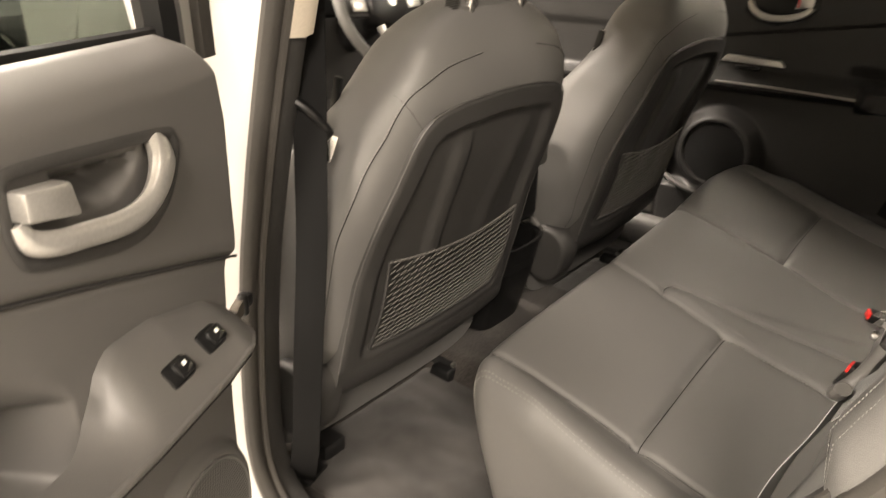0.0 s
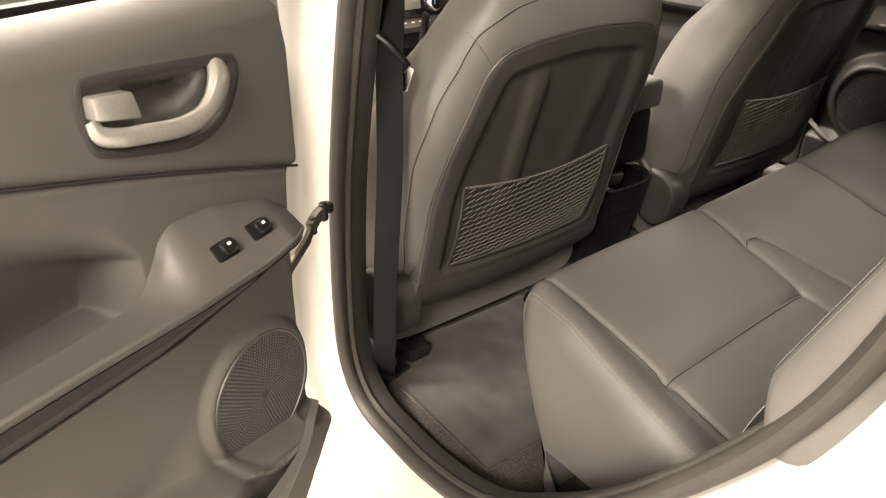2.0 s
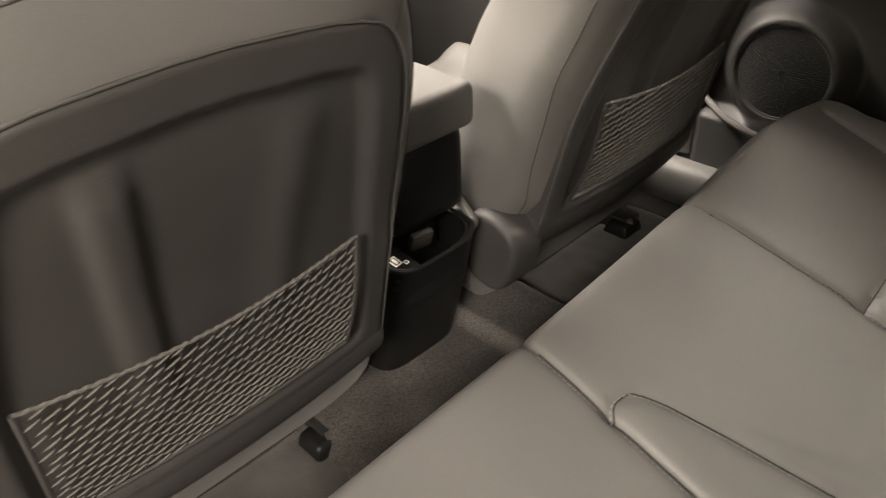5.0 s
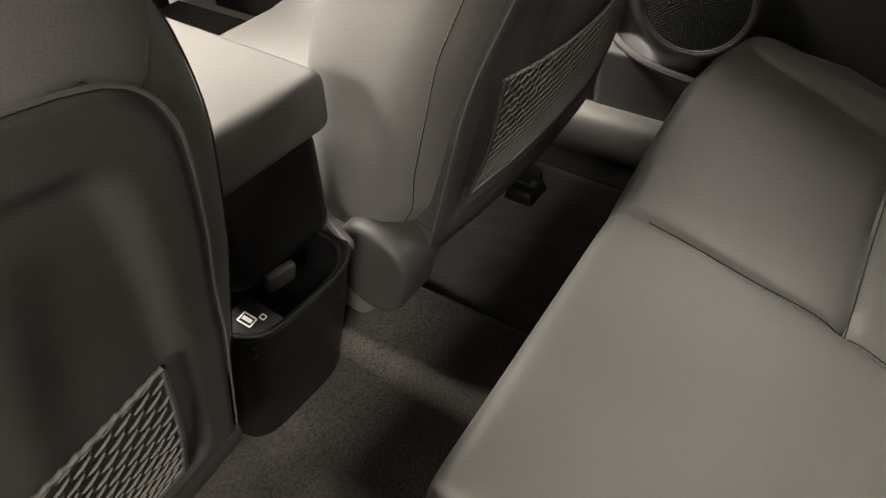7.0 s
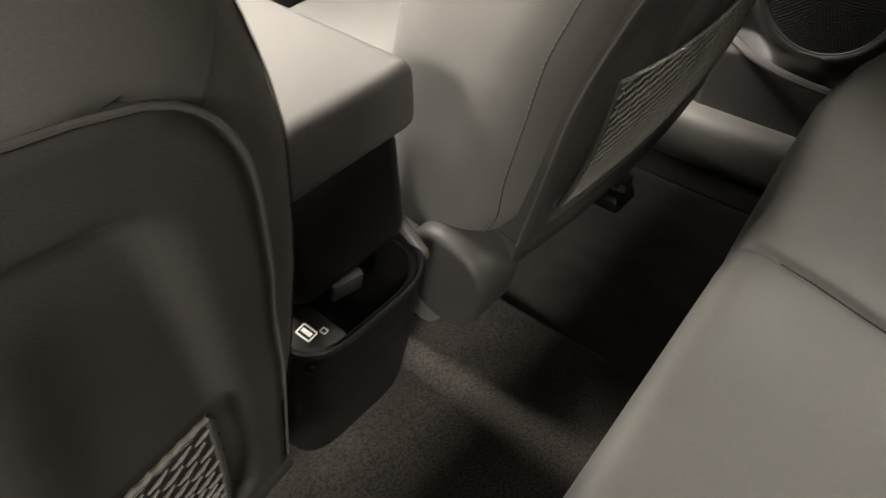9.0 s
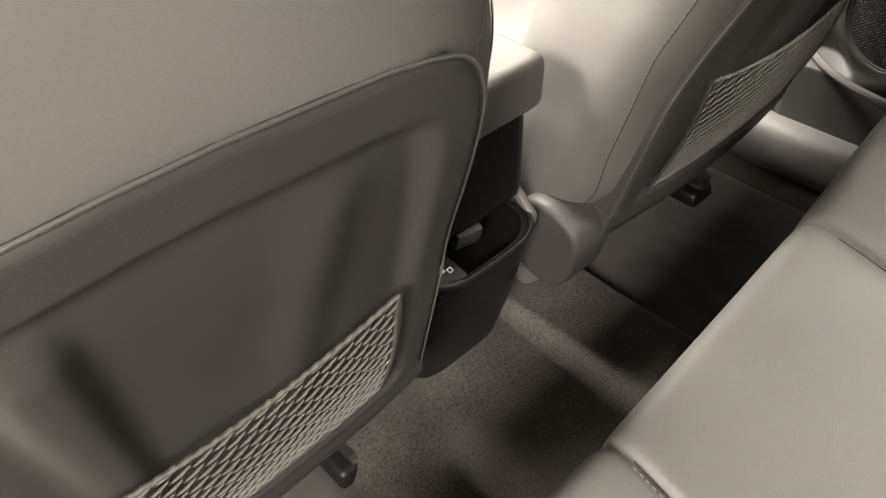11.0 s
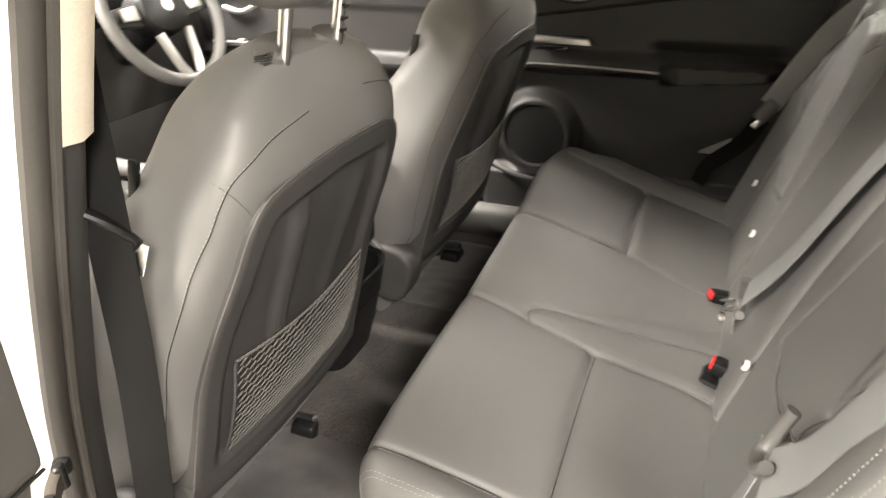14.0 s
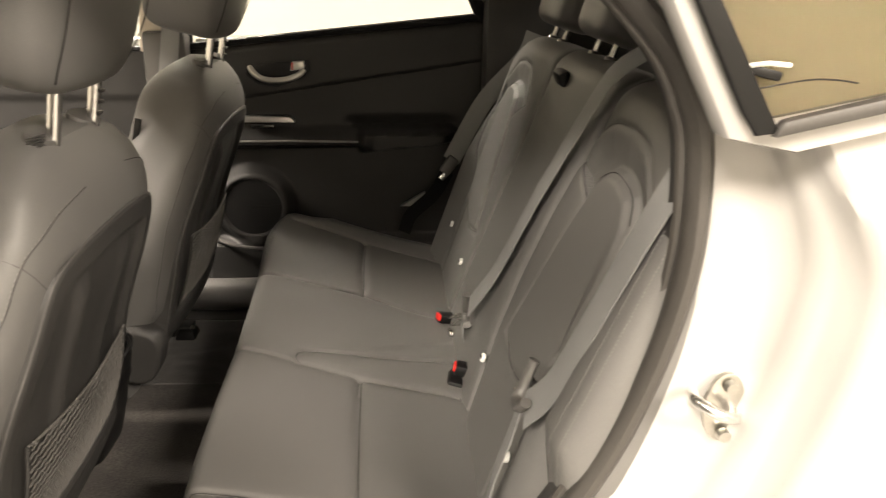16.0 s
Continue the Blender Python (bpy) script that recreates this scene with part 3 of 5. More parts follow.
def seat_cushion_data():
    rows = []
    for y in np.linspace(0, 1, 40):
        yy = 0.55 + 0.53 * y
        zt = 0.60 + 0.05 * y - 0.10 * np.clip((y - 0.85) / 0.15, 0, 1) ** 2
        ring = []
        for a in np.linspace(0, 2 * np.pi, 40, endpoint=False):
            x = 0.255 * np.sign(math.cos(a)) * abs(math.cos(a)) ** 0.4
            z = np.sign(math.sin(a)) * abs(math.sin(a)) ** 0.5
            z = 0.075 * z + (0.035 * math.exp(-((abs(x) - 0.21) / 0.04) ** 2) if z > 0 else 0)
            ring.append((SX + x, yy, zt - 0.075 + z))
        rows.append(ring)
    return loft(rows)


part("cushion", seat_cushion_data(), LEATHER, front_seat, "dark grey leather seat cushion")
driver_seat = copy_thing(front_seat, pose(SX + 0.71, 0.75, 0.41))
driver_seat["label"] = "dark grey leather driver's seat with a net back pocket"

# ---- rear bench ----
CUSH = smooth_path([(0.16, 0.44), (0.195, 0.50), (0.225, 0.58), (0.249, 0.66), (0.252, 0.705), (0.236, 0.728), (0.20, 0.721), (0.15, 0.7035), (0.045, 0.665), (-0.06, 0.634), (-0.14, 0.615), (-0.20, 0.60)], 170)
GROOVES = [
    [(-0.174, 0.26), (-0.174, 0.15), (-0.172, 0.04), (-0.166, -0.09), (-0.18, -0.15), (-0.21, -0.19)],
    [(-0.174, 0.043), (-0.34, 0.040), (-0.502, 0.034)],
    [(-0.53, 0.24), (-0.522, 0.19), (-0.506, 0.10), (-0.499, 0.03), (-0.495, -0.08), (-0.47, -0.16), (-0.45, -0.20)],
    [(-0.174, 0.143), (-0.158, 0.153), (-0.132, 0.143), (-0.108, 0.085), (-0.082, 0.0), (-0.055, -0.10), (-0.04, -0.19)],
    [(0.145, 0.26), (0.155, 0.15), (0.163, 0.05), (0.14, -0.06), (0.13, -0.19)],
    [(0.165, 0.053), (0.32, 0.058), (0.485, 0.06)],
    [(0.51, 0.24), (0.492, 0.15), (0.482, 0.06), (0.475, -0.08), (0.45, -0.19)],
]


def cushion_point(x, y):
    """Place on the bench top above (x, y)."""
    row = cushion_rows([x])[0]
    top = row[np.argmax(row[:, 2]):]
    return P(x, y, np.interp(-y, -top[:, 1], top[:, 2]))


def cushion_relief(x, y):
    h = np.zeros(np.shape(x))
    for k, g in enumerate(GROOVES):
        d = near_line(x, y, g)
        deep, wide = (0.0065, 0.0045) if k in (1, 5) else (0.0042, 0.0045)
        h = h - deep * np.exp(-(d / wide) ** 2) - deep * 0.45 * np.exp(-(d / (wide * 3)) ** 2)
    strip = np.clip((np.minimum(x + 0.172, -0.1 - 0.6 * (y - 0.1) - x)) / 0.02, 0, 1) * np.clip((0.15 - y) / 0.03, 0, 1)
    h = h + 0.003 * strip
    bol = np.clip((np.abs(x - CX) - 0.50) / 0.04, 0, 1) * np.clip((0.2 - y) / 0.05, 0, 1)
    h = h + 0.012 * bol
    return h


def cushion_rows(xs):
    """Profiles of the bench cushion at each x, from the heel up and back."""
    rows = []
    for x in xs:
        e = np.clip((abs(x - CX) - 0.517) / 0.051, 0, 1) if x < 0 else np.clip((x - 0.535) / 0.062, 0, 1)
        k = 1 - math.sqrt(max(1 - e * e, 0))
        y, z = CUSH[:, 0].copy(), CUSH[:, 1].copy()
        up = np.clip((z - 0.5) / 0.2, 0, 1)
        topf = np.clip((np.arange(len(y)) - 54) / 18, 0, 1)
        z = z - 0.055 * k * up - 0.02 * k
        y = y - 0.055 * k * (1 - topf) - 0.05 * k * topf * np.clip((y - 0.1) / 0.1, 0, 1)
        swell = np.interp(x, [-0.6, -0.45, -0.315, -0.15, 0.135, 0.30, 0.40, 0.48, 0.54, 0.60], [-0.014, -0.004, 0, 0.003, 0.018, 0.034, 0.042, 0.036, 0.022, 0.0])
        y = y + swell * np.clip((y - 0.05) / 0.18, 0, 1)
        rel = cushion_relief(np.full(len(y), x), y)
        tan = unit(np.gradient(np.c_[y, z], axis=0))
        ny, nz = tan[:, 1], -tan[:, 0]
        rel = rel * np.clip((np.arange(len(y)) - 38) / 30, 0.25, 1)
        y2, z2 = y + ny * rel, z + nz * rel
        rows.append(np.c_[np.full(len(y), x), y2, z2])
    return np.array(rows)


def bench_cushion():
    rows = cushion_rows(np.linspace(-0.582, 0.596, 400))
    low = rows.copy()
    low[..., 2] = np.minimum(low[..., 2] - 0.05, 0.50)
    low[..., 1] = np.minimum(low[..., 1], 0.15)
    return thick_sheet(rows, low)


rear_seat = thing("rear_bench_seat", (CX, 0, 0.60), "dark grey leather three-place rear bench seat", "rear seat")
cushion = part("cushion", bench_cushion(), LEATHER, rear_seat, "dark grey leather bench cushion with stitched panels", sharp=60)

BY0, BZ0, BK = -0.165, 0.718, 0.35
BU, BF = unit(P(0, -BK, 1)), unit(P(0, 1, BK))
OUTER_SEAMS = [
    [(-0.245, 0.365), (-0.258, 0.390), (-0.285, 0.415), (-0.33, 0.434), (-0.40, 0.438), (-0.463, 0.430), (-0.518, 0.405)],
    [(-0.432, -0.1), (-0.445, 0.085), (-0.52, 0.22), (-0.535, 0.36)],
    [(-0.335, 0.325), (-0.348, 0.361), (-0.382, 0.379), (-0.42, 0.382), (-0.47, 0.372), (-0.495, 0.345)],
    [(-0.335, 0.325), (-0.305, 0.25), (-0.275, 0.16), (-0.245, 0.072)],
    [(-0.245, 0.365), (-0.335, 0.325)],
    [(-0.245, 0.072), (-0.34, 0.055), (-0.445, 0.085)],
]
# the two splits of the folding back, then the seams of both outer places
BACK_GROOVES = [
    [(-0.215, -0.1), (-0.188, 0.05), (-0.190, 0.15), (-0.212, 0.267), (-0.245, 0.365), (-0.275, 0.43), (-0.30, 0.52)],
    [(0.175, -0.1), (0.158, 0.06), (0.125, 0.30), (0.105, 0.52)],
] + OUTER_SEAMS + [[(2 * CX - x, h) for x, h in line] for line in OUTER_SEAMS]
ARCH = [(-0.335, 0.325), (-0.245, 0.365), (-0.258, 0.390), (-0.285, 0.415), (-0.33, 0.434), (-0.40, 0.438), (-0.463, 0.430), (-0.518, 0.405), (-0.535, 0.33), (-0.50, 0.28)]
INSET = [(-0.245, 0.072), (-0.275, 0.16), (-0.305, 0.25), (-0.335, 0.325), (-0.348, 0.361), (-0.382, 0.379), (-0.42, 0.382), (-0.47, 0.372), (-0.50, 0.34), (-0.51, 0.28), (-0.505, 0.20), (-0.445, 0.085), (-0.34, 0.055)]


def bp(x, h, f=0.0):
    """A place on the bench back: x across, h up along it, f forward."""
    return P(x, BY0, BZ0) + BU * h + BF * f


def back_relief(x, h):
    r = np.zeros(np.shape(x))
    for k, g in enumerate(BACK_GROOVES):
        d = near_line(x, h, g)
        deep, wide = (0.014, 0.006) if k < 2 else (0.0032, 0.0042)
        r = r - deep * np.exp(-(d / wide) ** 2) - 0.3 * deep * np.exp(-(d / (3 * wide)) ** 2)
    # scooped crescents over the raised inner panels, alike on both outer places
    xm = np.where(x > CX, 2 * CX - x, x)
    d_in, d_out = near_line(xm, h, INSET + INSET[:1]), near_line(xm, h, ARCH[1:-2])
    within = inside(xm, h, INSET)
    scoop = 0.014 * step(d_out / 0.050) * step((h - 0.27) / 0.07) * step(d_in / 0.012)
    r = np.where(within, r + 0.0035 * step(d_in / 0.012), np.where(inside(xm, h, ARCH), r - scoop, r))
    ax = np.abs(x - CX)
    r = r + 0.028 * np.clip((ax - 0.46) / 0.07, 0, 1) * np.clip((0.34 - h) / 0.15, 0, 1)
    r = r + 0.003 * np.exp(-((ax - 0.40) / 0.10) ** 2) * np.exp(-((h - 0.40) / 0.022) ** 2)
    return r


def bench_back():
    xs, hs = np.linspace(-0.60, 0.57, 400), np.linspace(-0.15, 0.505, 220)
    X, H = np.meshgrid(xs, hs, indexing="ij")
    F = back_relief(X, H)
    ax = np.abs(X - CX)
    e = np.clip((ax - 0.525) / 0.06, 0, 1)
    F = F - 0.07 * (1 - np.sqrt(1 - e * e * 0.999))
    t = np.clip((H - 0.455) / 0.05, 0, 1)
    F = F - 0.06 * (1 - np.sqrt(1 - t * t * 0.999))
    H2 = H - 0.10 * np.clip((ax - 0.42) / 0.16, 0, 1) ** 2 * np.clip(H / 0.5, 0, 1) ** 2 - 0.008 * np.exp(-(X / 0.12) ** 4) * 0
    front = X[..., None] * P(1, 0, 0) + P(0, BY0, BZ0) + H2[..., None] * BU + F[..., None] * BF
    back = X[..., None] * P(1, 0, 0) + P(0, BY0, BZ0) + H2[..., None] * BU - 0.11 * BF
    return thick_sheet(front, back)


bench_backrest = part("backrest", bench_back(), LEATHER, rear_seat, "dark grey leather split backrest with arched panels", sharp=60)

# dark tubes that paint crisp shade into the bench grooves
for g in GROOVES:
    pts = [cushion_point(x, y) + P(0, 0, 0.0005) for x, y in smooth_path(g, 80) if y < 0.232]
    part("crease_shade", tube(np.array(pts), 0.0007, 5), CREASE_SHADE, cushion)


def back_line(path, lift):
    return np.array([bp(x, h, float(back_relief(np.array([x]), np.array([h]))[0]) + lift) for x, h in smooth_path(path, 70) if h < 0.445 and h > -0.09])


# shade of the backrest seams, painted as dark tubes too
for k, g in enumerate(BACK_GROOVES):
    part("crease_shade", tube(back_line(g, 0.0004), 0.0006, 5, up=(0, 1, 0.3)), CREASE_SHADE, bench_backrest)

# stitched edge and seam threads of the bench cushion
for g in GROOVES:
    p = smooth_path(g, 60)
    p = p[p[:, 1] < 0.225]
    pts = [cushion_point(x, y) + P(0, 0, 0.0006) for x, y in p]
    if len(pts) > 3 and abs(g[0][1] - g[-1][1]) > 0.05:
        part("seam_stitching", stitches(np.array(pts) + P(-0.005, 0, 0.003), r=0.0006), PIPING, cushion)
for x in (-0.5580, -0.5625):
    edge = [q + P(-0.0008, 0, 0.0010) for q in cushion_rows([x])[0] if q[2] > 0.60]
    part("seam_stitching", stitches(edge, r=0.0007), PIPING, cushion)


def back_thread(path, lift=0.001):
    return [bp(x, h, float(back_relief(np.array([x]), np.array([h]))[0]) + lift) for x, h in smooth_path(path, 50)]


part("seam_stitching", stitches(back_thread(OUTER_SEAMS[0]), r=0.0005), PIPING, bench_backrest)

# side bolster of the bench beside the door opening
bol = []
for q in np.linspace(0, 1, 40):
    h = 0.085 + 0.37 * q
    w = 0.052 * (math.sin(math.pi * min(1, q * 6) / 2) ** 0.5) * (1 - 0.35 * q)
    c = bp(-0.655 - 0.010 * q, h, 0.004 - 0.02 * q)
    bol.append([c + P(1, 0, 0) * w * np.sign(math.cos(a)) * abs(math.cos(a)) ** 0.7 + BF * 0.055 * (0.3 + 0.7 * min(1, q * 5)) * np.sign(math.sin(a)) * abs(math.sin(a)) ** 0.8 for a in np.linspace(0, 2 * np.pi, 36, endpoint=False)])
side_bolster = part("side_bolster", loft(bol), LEATHER, rear_seat, "padded leather side bolster with twin stitching", sharp=60)
for off, lift in ((0.25, 0.0555), (0.55, 0.0500)):
    line = []
    for q in np.linspace(0.08, 1, 40):
        w = 0.052 * (math.sin(math.pi * min(1, q * 6) / 2) ** 0.5) * (1 - 0.35 * q)
        line.append(bp(-0.655 - 0.010 * q - off * w, 0.085 + 0.37 * q, 0.0045 - 0.02 * q + lift * (0.3 + 0.7 * min(1, q * 5))))
    part("seam_stitching", stitches(line, 0.0026, 0.0016, 0.00045), PIPING, side_bolster)

# child-seat anchor tags on the bench back
for x in (-0.22, -0.478, 0.455, 0.20):
    tag = part("anchor_tag", cyl(bp(x, 0.003, 0.006), bp(x, 0.003, 0.012), 0.0075, sides=20, bevel=0.001), WHITE_MARK, rear_seat, "small round white anchor tag")
    part("tag_mark", box(bp(x, 0.003, 0.0125), (0.003, 0.002, 0.008), 0), PLASTIC_BLACK, tag)

# rear headrests
def rear_headrest(x, w, label):
    root = thing("rear_headrest", tuple(bp(x, 0.5, -0.04)), label, "headrest", "rear headrests")
    pts, _ = blob((0, 0, 0), (w, 0.05, 0.062), 0.45)
    out = bp(x, 0.588, -0.045) + pts[..., :1] * P(1, 0, 0) + pts[..., 1:2] * BF + pts[..., 2:] * BU
    part("pad", loft(out), PLASTIC_SOFT, root, "black padded headrest")
    for s in (-1, 1):
        part("post", cyl(bp(x + s * 0.05, 0.47, -0.045), bp(x + s * 0.05, 0.55, -0.045), 0.0055, sides=14), CHROME, root)
        part("post_guide", cyl(bp(x + s * 0.05, 0.49, -0.045), bp(x + s * 0.05, 0.507, -0.045), 0.015, 0.011, 18, 0.002), CHROME, root)


rear_headrest(-0.36, 0.13, "low black leather rear headrest on chrome posts")
rear_headrest(-0.01, 0.10, "narrow black leather middle headrest on chrome posts")
rear_headrest(0.34, 0.13, "low black leather rear headrest on chrome posts")
part("release_slot", box(bp(0.0, 0.448, 0.004), (0.060, 0.020, 0.026), 0.006, (-19, 0, 0)), PLASTIC_BLACK, rear_seat, "black belt guide slot")
for s in (-1, 1):
    part("fold_latch", box(bp(CX + s * 0.50, 0.475, -0.03), (0.05, 0.03, 0.012), 0.004, (-19, 0, 0)), PLASTIC_BLACK, rear_seat)

# ---- rear belts and buckles ----
belt = thing("rear_seat_belt", (-0.60, -0.15, 0.60), "grey webbing seat belt with a chrome tongue resting on the bench", "seat belt", "seat belts")
path = smooth_path([bp(-0.690, 0.60, 0.03), bp(-0.666, 0.437, 0.050), bp(-0.640, 0.328, 0.050), bp(-0.622, 0.25, 0.048), bp(-0.598, 0.175, 0.046), bp(-0.565, 0.125, 0.048)], 40)
part("webbing", strap(path, 0.046, 0.0016, tuple(P(0.96, 0, 0) + BU * 0.28)), WEB, belt)
path = smooth_path([bp(-0.545, 0.128, 0.049), bp(-0.555, 0.085, 0.048), bp(-0.568, 0.03, 0.05), (-0.578, -0.115, 0.70), (-0.585, -0.11, 0.63)], 30)
part("lap_webbing", strap(path, 0.046, 0.0016, (1, -0.2, 0)), WEB, belt)
tong = part("tongue", prism([(-0.545, -0.180, 0.873), (-0.538, -0.160, 0.847), (-0.515, -0.158, 0.847), (-0.521, -0.178, 0.869)], (0.001, 0.0022, 0.001)), CHROME, belt, "chrome belt tongue")
part("tongue_grip", tube(smooth_path([(-0.530, -0.176, 0.895), (-0.535, -0.163, 0.862), (-0.545, -0.155, 0.852), (-0.572, -0.153, 0.860), (-0.582, -0.158, 0.872)], 24), 0.0075, 10, flat=0.8), PLASTIC_SOFT, belt, "grey plastic tongue grip")

belt = thing("rear_seat_belt", (0.08, -0.15, 0.62), "grey webbing middle seat belt with its tongue at the buckle", "seat belt", "seat belts")
path = smooth_path([bp(-0.300, 0.53, -0.01), bp(-0.280, 0.485, 0.014), bp(-0.234, 0.40, 0.016), bp(-0.172, 0.267, 0.016), bp(-0.125, 0.12, 0.018), bp(-0.07, 0.02, 0.024)], 40)
part("webbing", strap(path, 0.046, 0.0016, tuple(P(0.92, 0, 0) + BU * 0.38)), WEB, belt)
part("tongue_grip", tube(smooth_path([(-0.02, -0.150, 0.745), (0.0, -0.150, 0.70), (-0.03, -0.148, 0.69), (-0.055, -0.148, 0.70)], 20), 0.008, 10, flat=0.8), PLASTIC_SOFT, belt)
part("tongue", box((0.018, -0.135, 0.683), (0.045, 0.022, 0.003), 0.001, (10, 35, 20)), CHROME, belt, "chrome belt tongue")
part("tongue", box((0.010, -0.137, 0.672), (0.040, 0.020, 0.003), 0.001, (10, 40, 20)), CHROME, belt)
part("lap_webbing", strap(smooth_path([(0.0, -0.145, 0.69), (-0.02, -0.143, 0.66), (-0.02, -0.150, 0.63), (-0.02, -0.165, 0.60)], 16), 0.04, 0.0016, (1, 0, 0)), WEB, belt)

belt = thing("rear_seat_belt", (0.58, -0.10, 0.62), "grey webbing seat belt hanging beside the far side of the bench", "seat belt", "seat belts")
part("webbing", strap(smooth_path([(0.615, -0.375, 1.17), (0.60, -0.345, 1.11), (0.60, -0.25, 1.005), (0.60, -0.165, 0.85)], 30), 0.046, 0.0016, (0.3, 0.9, 0.3)), WEB, belt)
part("tongue_grip", box((0.598, -0.160, 0.838), (0.016, 0.030, 0.05), 0.005, (35, 0, 0)), PLASTIC_SOFT, belt)
part("tongue", box((0.594, -0.148, 0.812), (0.003, 0.016, 0.030), 0.001, (40, 0, 0)), CHROME, belt, "chrome belt tongue")
part("lap_webbing", strap(smooth_path([(0.600, -0.155, 0.82), (0.625, -0.12, 0.75), (0.635, -0.06, 0.69), (0.635, -0.04, 0.64)], 20), 0.036, 0.0016, (0.3, 0.9, 0.3)), WEB_BLACK, belt)


def buckle(x, y, z, rz, label):
    root = thing("belt_buckle", (x, y, z), label, "belt buckle", "belt buckles")
    b = part("housing", box((x, y, z), (0.027, 0.054, 0.022), 0.005, (12, 0, rz)), PLASTIC_BLACK, root)
    m = pose(x, y, z, 12, 0, rz)
    part("button", box(tuple(m @ Vector((0, 0.0265, 0.0025))), (0.021, 0.007, 0.013), 0.002, (12, 0, rz)), RED, root, "red release button")
    part("slot", box(tuple(m @ Vector((0, 0.0275, -0.007))), (0.020, 0.004, 0.003), 0.0006, (12, 0, rz)), DARK_STEEL, root)
    part("stalk", strap([tuple(m @ Vector(q)) for q in ((0, -0.024, -0.002), (0, -0.05, -0.012), (0, -0.07, -0.03))], 0.026, 0.006, (1, 0, 0)), PLASTIC_BLACK, root)


buckle(-0.120, -0.147, 0.641, -8, "black belt buckle with a red button in the bench gap")
buckle(0.128, -0.130, 0.624, 18, "black belt buckle with a red button in the bench gap")
part("buckle_pocket", box((-0.120, -0.144, 0.617), (0.052, 0.075, 0.018), 0.008, (12, 0, -8)), PLASTIC_BLACK, rear_seat)
part("buckle_pocket", box((0.07, -0.14, 0.605), (0.15, 0.07, 0.02), 0.008, (12, 0, 0)), PLASTIC_BLACK, rear_seat)
part("buckle_pocket", box((0.058, -0.132, 0.625), (0.022, 0.022, 0.012), 0.004, (12, 0, 0)), CHROME, rear_seat)

# ---- near front belt on the middle pillar ----
belt = thing("front_seat_belt", (-0.63, 0.52, 0.42), "black webbing front belt hanging down the middle pillar", "seat belt", "seat belts")
part("webbing", strap(smooth_path([(-0.615, 0.44, 1.30), (-0.632, 0.430, 1.12), (-0.642, 0.422, 1.04), (-0.646, 0.420, 1.0), (-0.650, 0.425, 0.85), (-0.656, 0.437, 0.70), (-0.655, 0.455, 0.55), (-0.645, 0.480, 0.47), (-0.620, 0.515, 0.42)], 50), 0.040, 0.0018, (0.5, -0.85, 0)), WEB_BLACK, belt)
part("tongue_grip", tube(smooth_path([(-0.658, 0.432, 1.040), (-0.650, 0.420, 1.030), (-0.640, 0.410, 1.016), (-0.631, 0.406, 1.002), (-0.630, 0.413, 0.992)], 20), 0.0075, 10, flat=0.7), PLASTIC_BLACK, belt)
part("tongue", box((-0.630, 0.412, 0.982), (0.003, 0.022, 0.034), 0.001, (20, 0, 30)), CHROME, belt, "chrome belt tongue")
part("anchor_plate", box((-0.604, 0.536, 0.418), (0.05, 0.07, 0.012), 0.004, (0, 0, 12)), DARK_STEEL, belt)
part("anchor_bolt", cyl((-0.600, 0.530, 0.424), (-0.600, 0.530, 0.438), 0.011, 0.009, 6), STEEL, belt)
# far belt and pillar
belt = thing("front_seat_belt", (0.64, 0.55, 0.7), "black webbing driver's belt on the far middle pillar", "seat belt", "seat belts")
part("webbing", strap(smooth_path([(0.62, 0.49, 1.40), (0.645, 0.53, 1.17), (0.65, 0.56, 1.0), (0.65, 0.60, 0.6)], 30), 0.045, 0.0018, (0.1, 1, 0)), WEB, belt)
part("tongue_grip", box((0.640, 0.575, 1.01), (0.014, 0.05, 0.03), 0.006, (-10, 0, 0)), PLASTIC_BLACK, belt)

# ---- door striker and check strap on the jamb ----
striker = thing("door_striker", (-0.705, -0.315, 0.955), "chromed steel door striker on the white jamb", "door striker")
plate = [(-0.721, -0.303 + 0.018 * math.cos(a), 0.955 + 0.034 * math.sin(a)) for a in np.linspace(0, 2 * np.pi, 28, endpoint=False)]
plate_ob = part("plate", prism(plate, (-0.005, 0, 0), 0.001), STEEL, striker)
part("loop", tube(smooth_path([(-0.718, -0.312, 0.948), (-0.742, -0.306, 0.955), (-0.752, -0.288, 0.965), (-0.742, -0.272, 0.972), (-0.716, -0.276, 0.968)], 26), 0.0052, 10), CHROME, striker, "chrome striker loop")
for dz in (-0.024, 0.024):
    part("screw", cyl((-0.729, -0.303, 0.955 + dz), (-0.7355, -0.303, 0.955 + dz), 0.0060, 0.0052, 14), STEEL, striker)

strapper = thing("door_check_strap", (-0.755, 0.43, 0.82), "black steel door check strap bolted to the jamb", "door check")
part("bracket", box((-0.746, 0.434, 0.819), (0.012, 0.016, 0.016), 0.004, (0, 0, 20)), DARK_STEEL, strapper)
part("link", strap([(-0.757, 0.426, 0.820), (-0.772, 0.417, 0.818), (-0.788, 0.404, 0.812)], 0.017, 0.010, (0, 0, 1)), CHECK_STEEL, strapper, "pressed steel link")
part("rivet", cyl((-0.782, 0.409, 0.800), (-0.782, 0.409, 0.824), 0.0055, 0.005, 12, 0.001), DARK_STEEL, strapper)
part("pivot_bolt", cyl((-0.757, 0.424, 0.806), (-0.757, 0.424, 0.833), 0.006, 0.006, 12, 0.002), DARK_STEEL, strapper)
